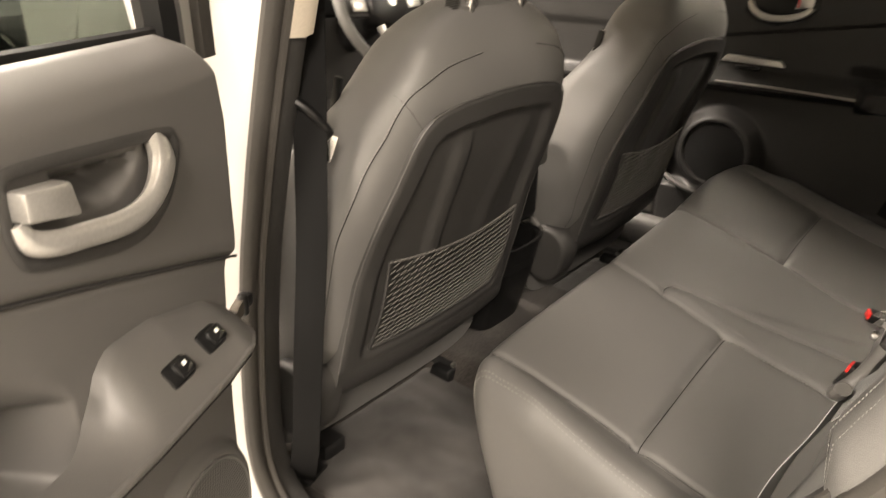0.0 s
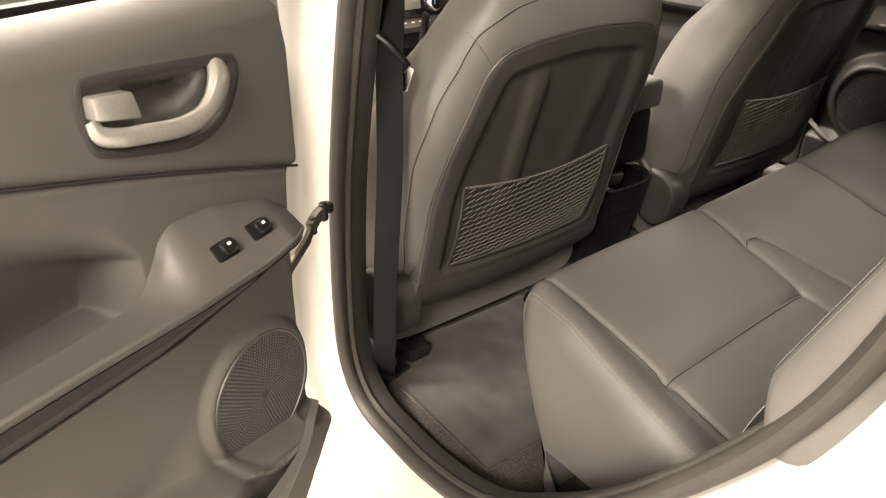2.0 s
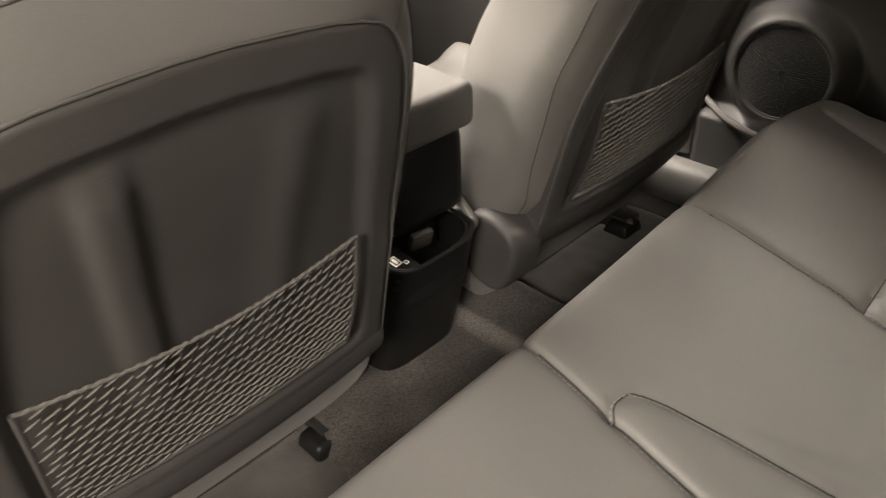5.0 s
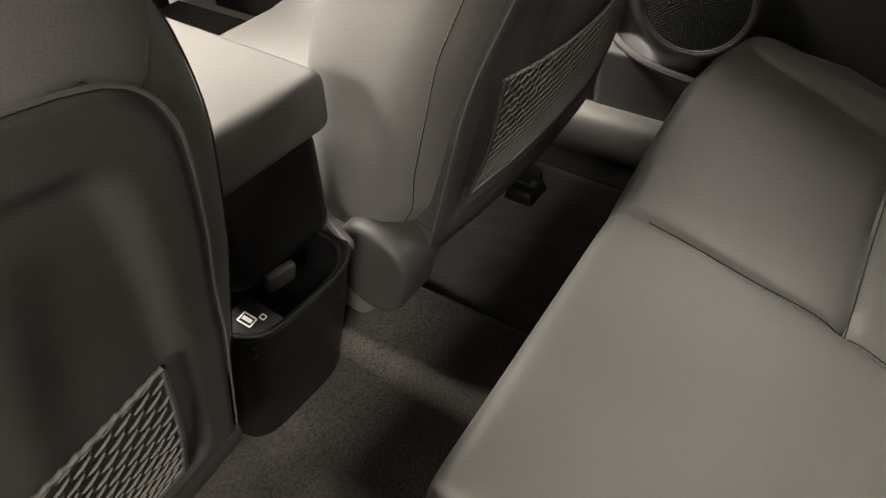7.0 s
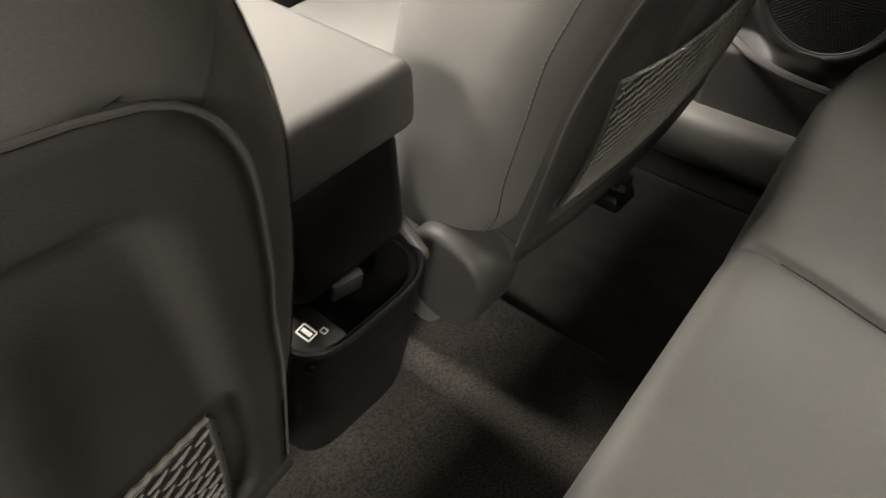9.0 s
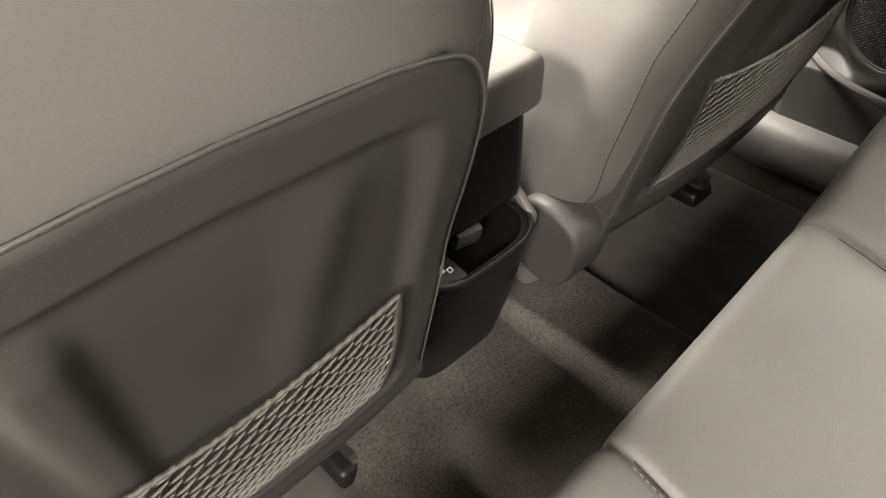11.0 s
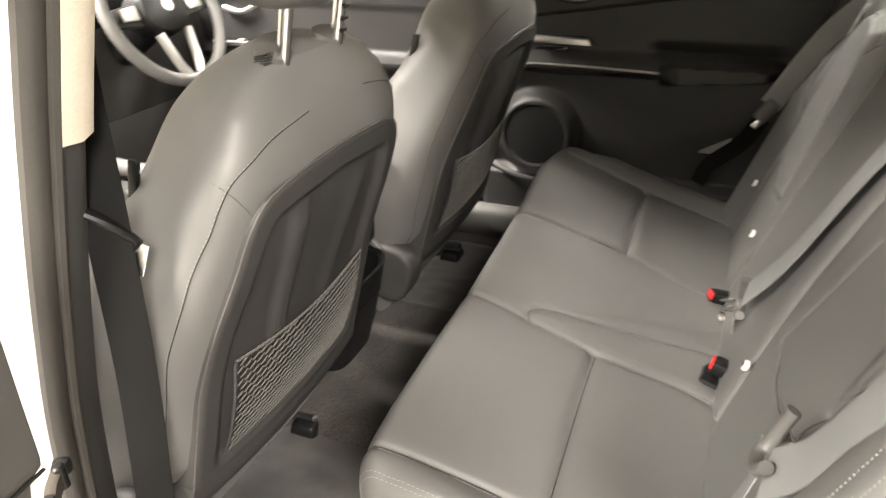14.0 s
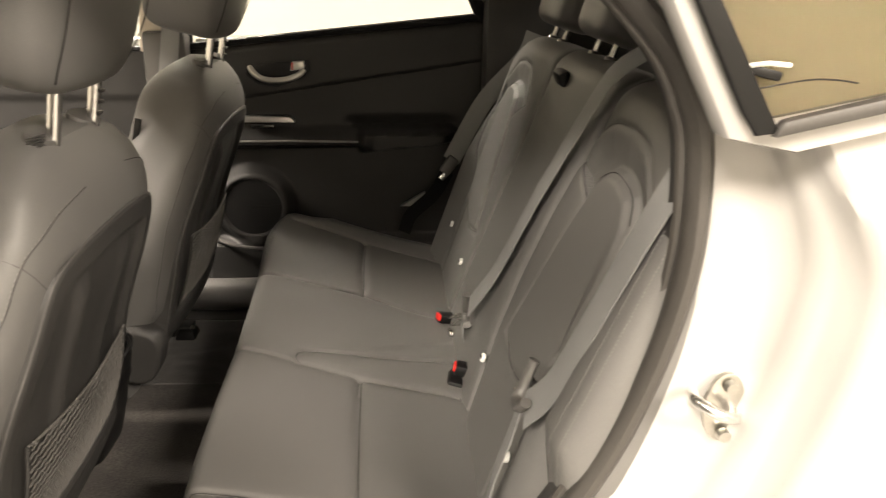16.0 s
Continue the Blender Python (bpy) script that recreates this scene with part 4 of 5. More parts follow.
part("arm", strap([(-0.780, 0.412, 0.812), (-0.80, 0.39, 0.804), (-0.86, 0.345, 0.785)], 0.013, 0.006, (0, 0, 1)), CHECK_STEEL, strapper)

# ---- the open near rear door ----
DE, DN, DO = P(-0.9003, -0.4352, 0), P(0.4352, -0.9003, 0), P(-0.839, 0.307, 0)


def dp(u, z, d=0.0):
    """A place on the open door: u from its hinge edge, z up, d towards the cabin side."""
    return DO + DE * u + P(0, 0, z) + DN * d


BEZEL = [(0.240, 1.089), (0.229, 1.093), (0.165, 1.088), (0.095, 1.081), (0.082, 1.074), (0.082, 1.060), (0.097, 1.036), (0.115, 1.024), (0.133, 1.019), (0.163, 1.021), (0.226, 1.037), (0.239, 1.047), (0.243, 1.074)]
HOLLOW = [(0.203, 1.086), (0.112, 1.077), (0.128, 1.060), (0.148, 1.050), (0.180, 1.049), (0.200, 1.056)]


def trim_relief(u, z):
    split = 0.944 + 0.33 * u - 0.1 * u * u
    d = 0.012 * step((z - split) / 0.03 + 0.5) * 0.5
    d = d - 0.004 * np.exp(-((z - split) / 0.004) ** 2)
    # armrest: sharp lower edge, sloping top, hollow behind it farther along
    low = 0.876 + 0.03 * u
    high = np.clip(z - 0.935, 0, 0.1)
    pocket = step((u - 0.215 - 0.5 * high) / (0.024 + 2.2 * high)) * step((z - low + 0.018) / 0.014) * step((1.03 - z) / 0.15)
    d = d - 0.070 * pocket
    # lower door swells outwards to the map pocket
    d = d + 0.018 * step((0.80 - z + 0.55 * (0.12 - u)) / 0.10) * step((u - 0.16) / 0.06)
    rs = np.hypot((u - 0.111), (z - 0.714))
    d = d + 0.010 * step((0.090 - rs) / 0.012) - 0.004 * step((0.074 - rs) / 0.002)
    d = d + 0.035 * step((0.64 - z + 0.25 * u) / 0.02) * step((0.62 - z + 0.25 * u) / 0.02 + 1)
    e = np.minimum(near_line(u, z, BEZEL + BEZEL[:1]), 1)
    inb = inside(u, z, BEZEL)
    d = np.where(inb, d - 0.003 * step(e / 0.004), d + 0.001 * np.exp(-(e / 0.003) ** 2))
    h = near_line(u, z, HOLLOW + HOLLOW[:1])
    d = np.where(inside(u, z, HOLLOW), d - 0.030 * step(h / 0.016), d)
    return d


def trim_sheet():
    rows, back = [], []
    for z in np.linspace(0.45, 1.140, 230):
        u0 = float(np.interp(z, [0.45, 0.55, 0.62, 0.70, 0.80, 0.89, 0.945, 0.95, 1.0, 1.07, 1.11, 1.13, 1.141], [0.17, 0.08, 0.022, 0.026, 0.024, 0.018, 0.012, 0.0, -0.001, -0.003, 0.004, 0.014, 0.035]))
        u = u0 + (0.80 - u0) * np.r_[np.linspace(0, 0.40, 190), np.linspace(0.404, 1, 60)]
        d = trim_relief(u, np.full(len(u), z))
        edge = np.clip((u - u0) / 0.010, 0, 1)
        d = d - 0.012 * (1 - edge) ** 2 - 0.03 * np.clip((z - 1.105) / 0.035, 0, 1) ** 2
        rows.append([dp(a, z, b) for a, b in zip(u, d)])
        back.append([dp(a, z, min(b - 0.008, -0.035)) for a, b in zip(u, d)])
    return thick_sheet(rows, back)


door = thing("rear_door", tuple(dp(0.4, 0.40, -0.05)), "white rear passenger door standing open with grey trim", "car door")
trim = part("door_trim", trim_sheet(), PLASTIC_SOFT, door, "grey soft-touch door trim with an armrest", sharp=50)
shell = part("door_shell", prism([dp(u, z, -0.078) for u, z in ((0.22, 0.42), (0.80, 0.42), (0.86, 0.8), (0.84, 1.115), (0.02, 1.115), (-0.006, 1.06), (-0.004, 0.64))], DN * -0.08, 0.012), PAINT, door, "white painted door shell")
part("hinge", box(tuple(dp(-0.025, 1.00, -0.100)), (0.04, 0.04, 0.05), 0.006, (0, 0, 25)), PAINT, shell)
part("hinge", box(tuple(dp(-0.025, 0.70, -0.100)), (0.04, 0.04, 0.05), 0.006, (0, 0, 25)), PAINT, shell)
part("belt_strip", tube([dp(u, 1.138 + 0.012 * u, -0.034) for u in np.linspace(0.03, 0.80, 20)], 0.005, 8, flat=1.3), PLASTIC_BLACK, door, "black window belt strip")
win = part("window_glass", prism([dp(u, z, -0.045) for u, z in ((0.03, 1.10), (0.80, 1.10), (0.72, 1.46), (0.10, 1.46))], DN * -0.004), DARK_GLASS, door, "dark tinted door window glass")
win.visible_shadow = False
part("window_frame", tube([dp(u, z, -0.045) for u, z in ((0.000, 1.08), (0.002, 1.15), (0.045, 1.47), (0.4, 1.50), (0.72, 1.47), (0.81, 1.12))], 0.017, 8, flat=1.2), PLASTIC_BLACK, door, "black window frame")
part("window_sash", prism([dp(u, z, -0.050) for u, z in ((-0.016, 1.085), (-0.060, 1.085), (-0.052, 1.30), (-0.020, 1.50), (0.030, 1.50), (-0.004, 1.20))], DN * -0.030, 0.006), PAINT, door, "white painted window sash")
part("sash_seal", prism([dp(u, z, -0.046) for u, z in ((-0.064, 1.105), (-0.086, 1.105), (-0.078, 1.30), (-0.045, 1.50), (-0.024, 1.50), (-0.056, 1.30))], DN * -0.020, 0.005), RUBBER, door, "dark rubber strip along the sash")
part("wiring_grommet", box(tuple(dp(-0.036, 0.925, -0.085)), (0.030, 0.024, 0.050), 0.005, (0, 0, 25)), PLASTIC_BLACK, door, "black plastic wiring cover at the hinge edge")

# armrest pod that runs on as a grab bar
arm, ridge = [], []
for q in np.linspace(0, 1, 90):
    u = 0.022 + 0.70 * q**1.4
    zt = float(np.interp(u, [0.022, 0.035, 0.063, 0.132, 0.18, 0.195, 0.208, 0.222, 0.24, 0.30, 0.45, 0.75], [0.890, 0.912, 0.930, 0.950, 0.953, 0.944, 0.922, 0.908, 0.904, 0.904, 0.910, 0.925]))
    dt = float(np.interp(u, [0.022, 0.18, 0.24, 0.75], [0.001, 0.003, 0.024, 0.026]))
    zl = float(np.interp(u, [0.022, 0.05, 0.079, 0.11, 0.2, 0.34, 0.75], [0.888, 0.897, 0.903, 0.899, 0.900, 0.909, 0.925]))
    g = math.sqrt(float(np.clip((u - 0.021) / 0.055, 0, 1)))
    dl = 0.003 + 0.048 * g
    zu = float(np.interp(u, [0.022, 0.04, 0.10, 0.227, 0.335, 0.75], [0.880, 0.864, 0.846, 0.838, 0.841, 0.86]))
    prof = []
    for r in np.linspace(0, 1, 12):
        prof.append(dp(u, zt + (zl - zt) * r, dt + (dl - dt) * r + 0.004 * g * math.sin(math.pi * r)))
    prof += [dp(u, zl - 0.003, dl + 0.001 * g), dp(u, zl - 0.007, dl), dp(u, zl - 0.012, dl - 0.004 * g), dp(u, zl + (zu - zl) * 0.35, 0.003 + 0.72 * (dl - 0.003)), dp(u, zl + (zu - zl) * 0.68, 0.003 + 0.30 * (dl - 0.003)), dp(u, zu, 0.003), dp(u, zu - 0.004, -0.03), dp(u, zt, -0.03 if u < 0.2 else dt - 0.015)]
    arm.append(prof)
    ridge.append(dp(u, zl - 0.002, dl - 0.0006))
part("armrest", loft(arm), PLASTIC_SOFT, door, "grey moulded armrest and grab bar", sharp=50)
# darker strip over the armrest's underside paints the shade below its ridge
band = [[q + DN * 0.0015 for q in (p[14], 0.5 * (p[14] + p[15]), p[15], 0.5 * (p[15] + p[16]), p[16])] for p in arm[6:]]
part("armrest_under_shade", thick_sheet(band, [[q - DN * 0.003 for q in row] for row in band]), PLASTIC, door, "dark strip painting the shade under the armrest edge")
part("armrest_ridge", tube(ridge[4:], 0.0026, 8), PLASTIC_SOFT, door)
# armrest and split lines: painted shade in the dark crease tone
part("armrest_line", tube([dp(u, float(np.interp(u, [0.03, 0.082, 0.2, 0.35, 0.72], [0.864, 0.850, 0.838, 0.842, 0.858])), 0.004) for u in np.linspace(0.03, 0.72, 40)], 0.0016, 6), CREASE_SHADE, door)
part("split_line", tube([dp(u, 0.944 + 0.33 * u - 0.1 * u * u, 0.0015) for u in np.linspace(0.002, 0.72, 40)], 0.0014, 6), CREASE_SHADE, door)
bar = smooth_path([dp(*q) for q in ((0.238, 1.066, 0.010), (0.234, 1.054, 0.013), (0.218, 1.048, 0.016), (0.199, 1.045, 0.017), (0.165, 1.040, 0.018), (0.140, 1.042, 0.018), (0.122, 1.051, 0.017), (0.109, 1.064, 0.014), (0.102, 1.073, 0.008), (0.099, 1.077, 0.002))], 48)
han = part("release_handle", tube(bar, 0.009, 14, flat=0.62, up=tuple(DN), rs=np.interp(np.linspace(0, 1, 48), [0, 0.1, 0.4, 0.6, 0.8, 0.95, 1], [0.005, 0.0075, 0.0085, 0.0095, 0.0125, 0.0125, 0.008])), SILVER, door, "satin silver pull handle")
part("lever", prism([dp(*q) for q in ((0.239, 1.085, 0.020), (0.203, 1.081, 0.020), (0.198, 1.058, 0.020), (0.240, 1.067, 0.020))], DN * -0.014, 0.003), SILVER, han, "silver release lever")
part("handle_bezel", tube([dp(u, z, 0.008) for u, z in smooth_path(BEZEL, 80, closed=True)], 0.0042, 8, closed=True, flat=0.3, up=tuple(DN)), PLASTIC, door)


def switch(u, z, d, mark):
    m = Matrix(((*(-P(*DE)),), (*P(0, 0, 1),), (*P(*DN),))).transposed().to_4x4()
    m.translation = Vector(dp(u, z, d))
    tilt = m @ pose(0, 0, 0, -44, 0, 0)
    def lay(data):
        v, f = data
        return [tuple(tilt @ Vector(q)) for q in v], f
    b = part("switch_recess", lay(box((0, 0, -0.002), (0.029, 0.019, 0.010), 0.004)), PLASTIC_BLACK, trim)
    k = part("switch_key", lay(box((0.003, 0.0, 0.004), (0.018, 0.014, 0.007), 0.003)), GLOSS_BLACK, b, "glossy black window switch")
    if mark:
        part("switch_mark", lay(box((0.003, 0.002, 0.0078), (0.004, 0.003, 0.0006), 0)), WHITE_MARK, b)


switch(0.104, 0.921, 0.031, True)
switch(0.153, 0.922, 0.033, True)


def grille(cu, cz, r, d, place):
    """A round loudspeaker grille: domed plate with raised pips and a rim."""
    a = np.linspace(0, 2 * np.pi, 48, endpoint=False)
    rings = [[place(cu + k * r * math.cos(t), cz + k * r * math.sin(t), d + h) for t in a] for k, h in ((1.0, -0.004), (0.98, 0.0005), (0.6, 0.0018), (0.25, 0.0024), (0.02, 0.0026))]
    plate = loft(rings)
    pips = []
    n = int(r / 0.0033)
    for i in range(2, n):
        rr = i * 0.0033
        m = int(2 * math.pi * rr / 0.0042)
        for j in range(m):
            t = 2 * math.pi * (j + 0.5 * (i % 2)) / m
            u, z = cu + rr * math.cos(t), cz + rr * math.sin(t)
            k = rr / r
            h = 0.0026 - 0.0022 * k * k
            s = 0.0011
            q = [place(u - s, z - s, d + h), place(u + s, z - s, d + h), place(u + s, z + s, d + h), place(u - s, z + s, d + h), place(u, z, d + h + 0.0009)]
            pips.append((q, [(0, 1, 4), (1, 2, 4), (2, 3, 4), (3, 0, 4)]))
    return plate, join(*pips), [place(cu + r * math.cos(t), cz + r * math.sin(t), d) for t in np.linspace(0, 2 * np.pi, 64, endpoint=False)]


pl_, pp_, rim_ = grille(0.111, 0.714, 0.073, 0.010, dp)
spk = part("speaker_grille", pl_, PLASTIC, door, "round grey speaker grille")
part("grille_pips", pp_, PLASTIC_SOFT, spk)["kind"] = "stuff"
part("grille_rim", tube(rim_, 0.002, 6, closed=True, up=tuple(DN)), PLASTIC_SOFT, spk)
lip = smooth_path([dp(0.025, 0.635, 0.010), dp(0.035, 0.650, 0.022), dp(0.065, 0.655, 0.040), dp(0.12, 0.640, 0.060), dp(0.25, 0.625, 0.065), dp(0.5, 0.62, 0.065)], 40)
part("map_pocket", thick_sheet([[q + P(0, 0, -w) - DN * 0.1 * w + DE * 0.95 * w for w in np.linspace(0, 0.16, 8)] for q in lip], [[q + P(0, 0, -w - 0.001) - DN * (0.012 + 0.1 * w) + DE * 0.95 * w for w in np.linspace(0, 0.16, 8)] for q in lip]), PLASTIC_SOFT, door, "moulded map pocket lip")
logo = part("badge", box(tuple(dp(0.235, 0.640, 0.048)), (0.018, 0.002, 0.012), 0.0006, (0, 0, 26)), PLASTIC, door)

# quarter window behind the opening
quarter = thing("quarter_window", (-0.775, -0.40, 1.21), "dark framed rear quarter window in the white body", "car window")


def qp(y, z, d=0.0):
    """A place on the quarter window, d outwards."""
    return (-0.800 - d, -0.023 + 0.947 * (y + 0.023), 1.304 + 0.947 * (z - 1.304))


QW = [(-0.262, 1.214), (-0.207, 1.300), (-0.17, 1.36), (-0.62, 1.40), (-0.66, 1.295)]
qglass = part("glass", prism([qp(y, z, 0.004) for y, z in QW], (0.003, 0, 0)), PRIVACY, quarter)
# added plate: the look of the tinted glass put into a brown colour
part("backing", prism([qp(y, z, -0.002) for y, z in QW], (0.003, 0, 0)), WINDOW_VIEW, quarter, "added brown plate standing for what shows in the tinted glass")
part("front_frame", prism([qp(y, z, 0.006) for y, z in ((-0.276, 1.208), (-0.260, 1.206), (-0.248, 1.222), (-0.168, 1.36), (-0.182, 1.36))], (-0.007, 0, 0), 0.002), PLASTIC_BLACK, quarter, "black window surround")
part("lower_frame", prism([qp(y, z, 0.007) for y, z in ((-0.270, 1.205), (-0.275, 1.217), (-0.66, 1.303), (-0.66, 1.291))], (-0.010, 0, 0), 0.003), RUBBER, quarter, "grey rubber lower window strip")
part("body_collar", prism([qp(y, z, -0.004) for y, z in ((-0.30, 1.19), (-0.25, 1.20), (-0.155, 1.37), (-0.66, 1.42), (-0.66, 1.27))], (0.03, 0, 0), 0.004), PAINT, quarter)

# small hook and dark line added as things showing in the glass
catch = part("view_hook", box(qp(-0.262, 1.2465, 0.006), (0.004, 0.022, 0.006), 0.0015, (14, 0, 0)), PLASTIC_BLACK, quarter, "small black hook with a chrome edge, showing in the glass")
part("view_hook_edge", tube([qp(-0.246, 1.251, 0.0085), qp(-0.262, 1.253, 0.0085), qp(-0.277, 1.2515, 0.0085)], 0.0017, 6), CHROME, catch)
part("view_line", tube(smooth_path([qp(-0.255, 1.236, 0.0075), qp(-0.29, 1.242, 0.0075), qp(-0.31, 1.242, 0.0075), qp(-0.325, 1.240, 0.0075)], 20), 0.0006, 5), CREASE_SHADE, quarter)

# ---- floor mats ----
def floor_mat(x0, x1, label):
    root = thing("floor_mat", ((x0 + x1) / 2, 0.4, 0.41), label, "floor mat", "floor mats")
    w = x1 - x0
    nx, ny = 50, 40
    top = []
    for a in np.linspace(0, 1, nx):
        row = []
        for b in np.linspace(0, 1, ny):
            x, y = x0 + w * a, 0.235 + 0.345 * b
            e = min(a, 1 - a, b, 1 - b)
            row.append((x, y, 0.4135 + 0.0035 * noise.noise(Vector((x * 9, y * 7, 0.3))) + 0.002 * noise.noise(Vector((x * 30, y * 14, 2))) + 0.003 * min(1, e / 0.04)))
        top.append(row)
    low = [[(x, y, z - 0.006) for x, y, z in row] for row in top]
    part("carpet_face", thick_sheet(top, low), MAT_PILE, root, "brushed charcoal carpet pile")
    rimp = [top[0][j] for j in range(ny)] + [top[i][-1] for i in range(nx)] + [top[-1][j] for j in range(ny - 1, -1, -1)] + [top[i][0] for i in range(nx - 1, -1, -1)]
    rimp = [q for k, q in enumerate(rimp) if k == 0 or np.linalg.norm(P(*q) - P(*rimp[k - 1])) > 1e-4]
    part("bound_edge", tube(rimp[:-1], 0.0028, 6, closed=True), CARPET, root, "stitched charcoal edge binding")


floor_mat(-0.615, -0.215, "dark charcoal carpet mat behind the passenger seat")
floor_mat(0.19, 0.575, "dark charcoal carpet mat behind the driver's seat")

# ---- centre console ----
console = thing("centre_console", (-0.03, 0.9, 0.41), "black plastic centre console with a padded armrest lid", "console")
part("tower", box((-0.035, 0.677, 0.740), (0.134, 0.345, 0.125), 0.022, segs=4), PLASTIC_BLACK, console, "black armrest box")
part("tower_foot", box((-0.035, 0.705, 0.55), (0.130, 0.29, 0.30), 0.015, segs=3), PLASTIC_BLACK, console)
lid = part("armrest_lid", box((-0.030, 0.665, 0.826), (0.142, 0.34, 0.060), 0.014, (1.5, 0, 0), segs=4), LEATHER, console, "padded dark leather armrest lid")
# dark slab paints the shaded gap below the lid
part("lid_gap", box((-0.035, 0.69, 0.793), (0.130, 0.325, 0.006), 0.002), CREASE_SHADE, console)
foot = []
for z, y, w in ((0.405, 0.552, 0.150), (0.45, 0.532, 0.150), (0.52, 0.512, 0.154), (0.58, 0.498, 0.158), (0.628, 0.488, 0.160), (0.640, 0.486, 0.160)):
    ring = []
    for t in np.linspace(0, 1, 30):
        a = math.pi * t
        ring.append((-0.040 - w / 2 * np.sign(math.cos(a)) * abs(math.cos(a)) ** 0.45, y + 0.06 * (1 - abs(math.sin(a)) ** 0.5), z + 0.012 * abs(math.cos(a)) ** 2 * (z > 0.6)))
    ring += [(-0.040 + w / 2, 0.62, z), (-0.040 - w / 2, 0.62, z)]
    foot.append(ring)
for dz in (0.0015, -0.012, -0.055):
    foot.append([(-0.040 + (x + 0.040) * 0.90, y + 0.007 if y < 0.60 else y, z + dz) for x, y, z in foot[5]])
part("rear_bin", loft(foot), PLASTIC_BLACK, console, "black plastic rear storage bin")
part("bin_rim", tube([P(*q) + P(0, 0, 0.003) for q in foot[5][:30]], 0.0035, 8), PLASTIC_BLACK, console)
usb = part("usb_block", box((-0.090, 0.520, 0.632), (0.048, 0.046, 0.020), 0.004, (18, 0, 8)), PLASTIC_BLACK, console, "black charging socket block")
um = pose(-0.090, 0.520, 0.632, 18, 0, 8) @ pose(0, 0, 0.0105)
def lay_on(m, data):
    v, f = data
    return [tuple(m @ Vector(q)) for q in v], f
def frame_loop(cx, cy, w, h, r):
    return join(box((cx, cy + h / 2, 0), (w, r, 0.0008), 0), box((cx, cy - h / 2, 0), (w, r, 0.0008), 0), box((cx - w / 2, cy, 0), (r, h, 0.0008), 0), box((cx + w / 2, cy, 0), (r, h, 0.0008), 0))
part("socket_ring", lay_on(um, frame_loop(0, 0.004, 0.011, 0.014, 0.0014)), WHITE_MARK, usb)
part("socket_core", lay_on(um, box((0, 0.004, 0.0004), (0.004, 0.010, 0.001), 0)), WHITE_MARK, usb)
part("socket_mark", lay_on(um, frame_loop(0.011, -0.006, 0.005, 0.005, 0.001)), WHITE_MARK, usb)
part("bin_tab", box((-0.028, 0.538, 0.640), (0.034, 0.012, 0.030), 0.005, (20, 0, -12)), PLASTIC, console)
part("bin_bracket", prism([(0.036, 0.500, 0.640), (0.036, 0.500, 0.652), (0.036, 0.540, 0.690), (0.036, 0.552, 0.682)], (0.010, 0, 0), 0.003), PLASTIC_SOFT, console)
part("front_body", box((-0.015, 1.12, 0.55), (0.235, 0.58, 0.28), 0.02, segs=3), PLASTIC, console)
part("side_rail", tube(smooth_path([(-0.125, 0.86, 0.70), (-0.140, 1.05, 0.705), (-0.140, 1.25, 0.715), (-0.135, 1.42, 0.735)], 30), 0.018, 10, flat=1.1), PLASTIC_SOFT, console, "soft grey console rail")
part("side_rail", tube(smooth_path([(0.095, 0.86, 0.70), (0.110, 1.05, 0.705), (0.110, 1.25, 0.715), (0.105, 1.42, 0.735)], 30), 0.018, 10, flat=1.1), PLASTIC_SOFT, console)
part("side_panel", box((-0.142, 1.18, 0.60), (0.012, 0.44, 0.18), 0.005), PLASTIC_SOFT, console)
gear = part("gear_gaiter", loft([[(-0.025 + r * math.cos(a), 1.14 + r * math.sin(a), z) for a in np.linspace(0, 2 * np.pi, 24, endpoint=False)] for z, r in ((0.69, 0.05), (0.71, 0.045), (0.73, 0.028), (0.75, 0.016), (0.77, 0.012))]), LEATHER, console)
pts, _ = blob((-0.025, 1.15, 0.80), (0.022, 0.027, 0.033), 0.8, 24, 16)
part("gear_knob", loft(pts), PLASTIC_BLACK, gear, "dark gear lever knob")
part("knob_cap", cyl((-0.025, 1.152, 0.828), (-0.025, 1.153, 0.836), 0.017, 0.012, 20, 0.002), CHROME, gear)
part("gear_surround", box((-0.02, 1.12, 0.694), (0.11, 0.20, 0.006), 0.003), PLASTIC_MID, console)
part("socket_plate", box((-0.015, 1.34, 0.735), (0.20, 0.10, 0.01), 0.003, (28, 0, 0)), GLOSS_BLACK, console)
for x in (-0.06, -0.02):
    part("socket_mark", box((x, 1.325, 0.738), (0.016, 0.005, 0.002), 0, (28, 0, 0)), WHITE_MARK, console)
part("socket_knob", cyl((0.04, 1.33, 0.735), (0.04, 1.318, 0.755), 0.02, 0.018, 24, 0.003), GLOSS_BLACK, console)

# ---- dashboard ----
dash = thing("dashboard", (CX, 1.5, 0.7), "charcoal dashboard with a climate control panel", "dashboard")
dprof = [(1.44, 0.58), (1.38, 0.76), (1.375, 0.90), (1.385, 1.0), (1.43, 1.045), (1.72, 1.06), (1.72, 0.58)]
part("body", prism([(-0.70, y, z) for y, z in dprof], (1.37, 0, 0), 0.015), PLASTIC, dash)
part("glove_box", box((-0.42, 1.385, 0.74), (0.44, 0.03, 0.20), 0.015, (-12, 0, 0)), PLASTIC_SOFT, dash)
part("control_panel", box((-0.01, 1.365, 0.872), (0.27, 0.03, 0.075), 0.008, (-8, 0, 0)), GLOSS_BLACK, dash, "gloss black climate panel")
part("button_shelf", box((-0.01, 1.345, 0.822), (0.25, 0.05, 0.022), 0.006, (25, 0, 0)), PLASTIC_SOFT, dash, "grey row of climate buttons")
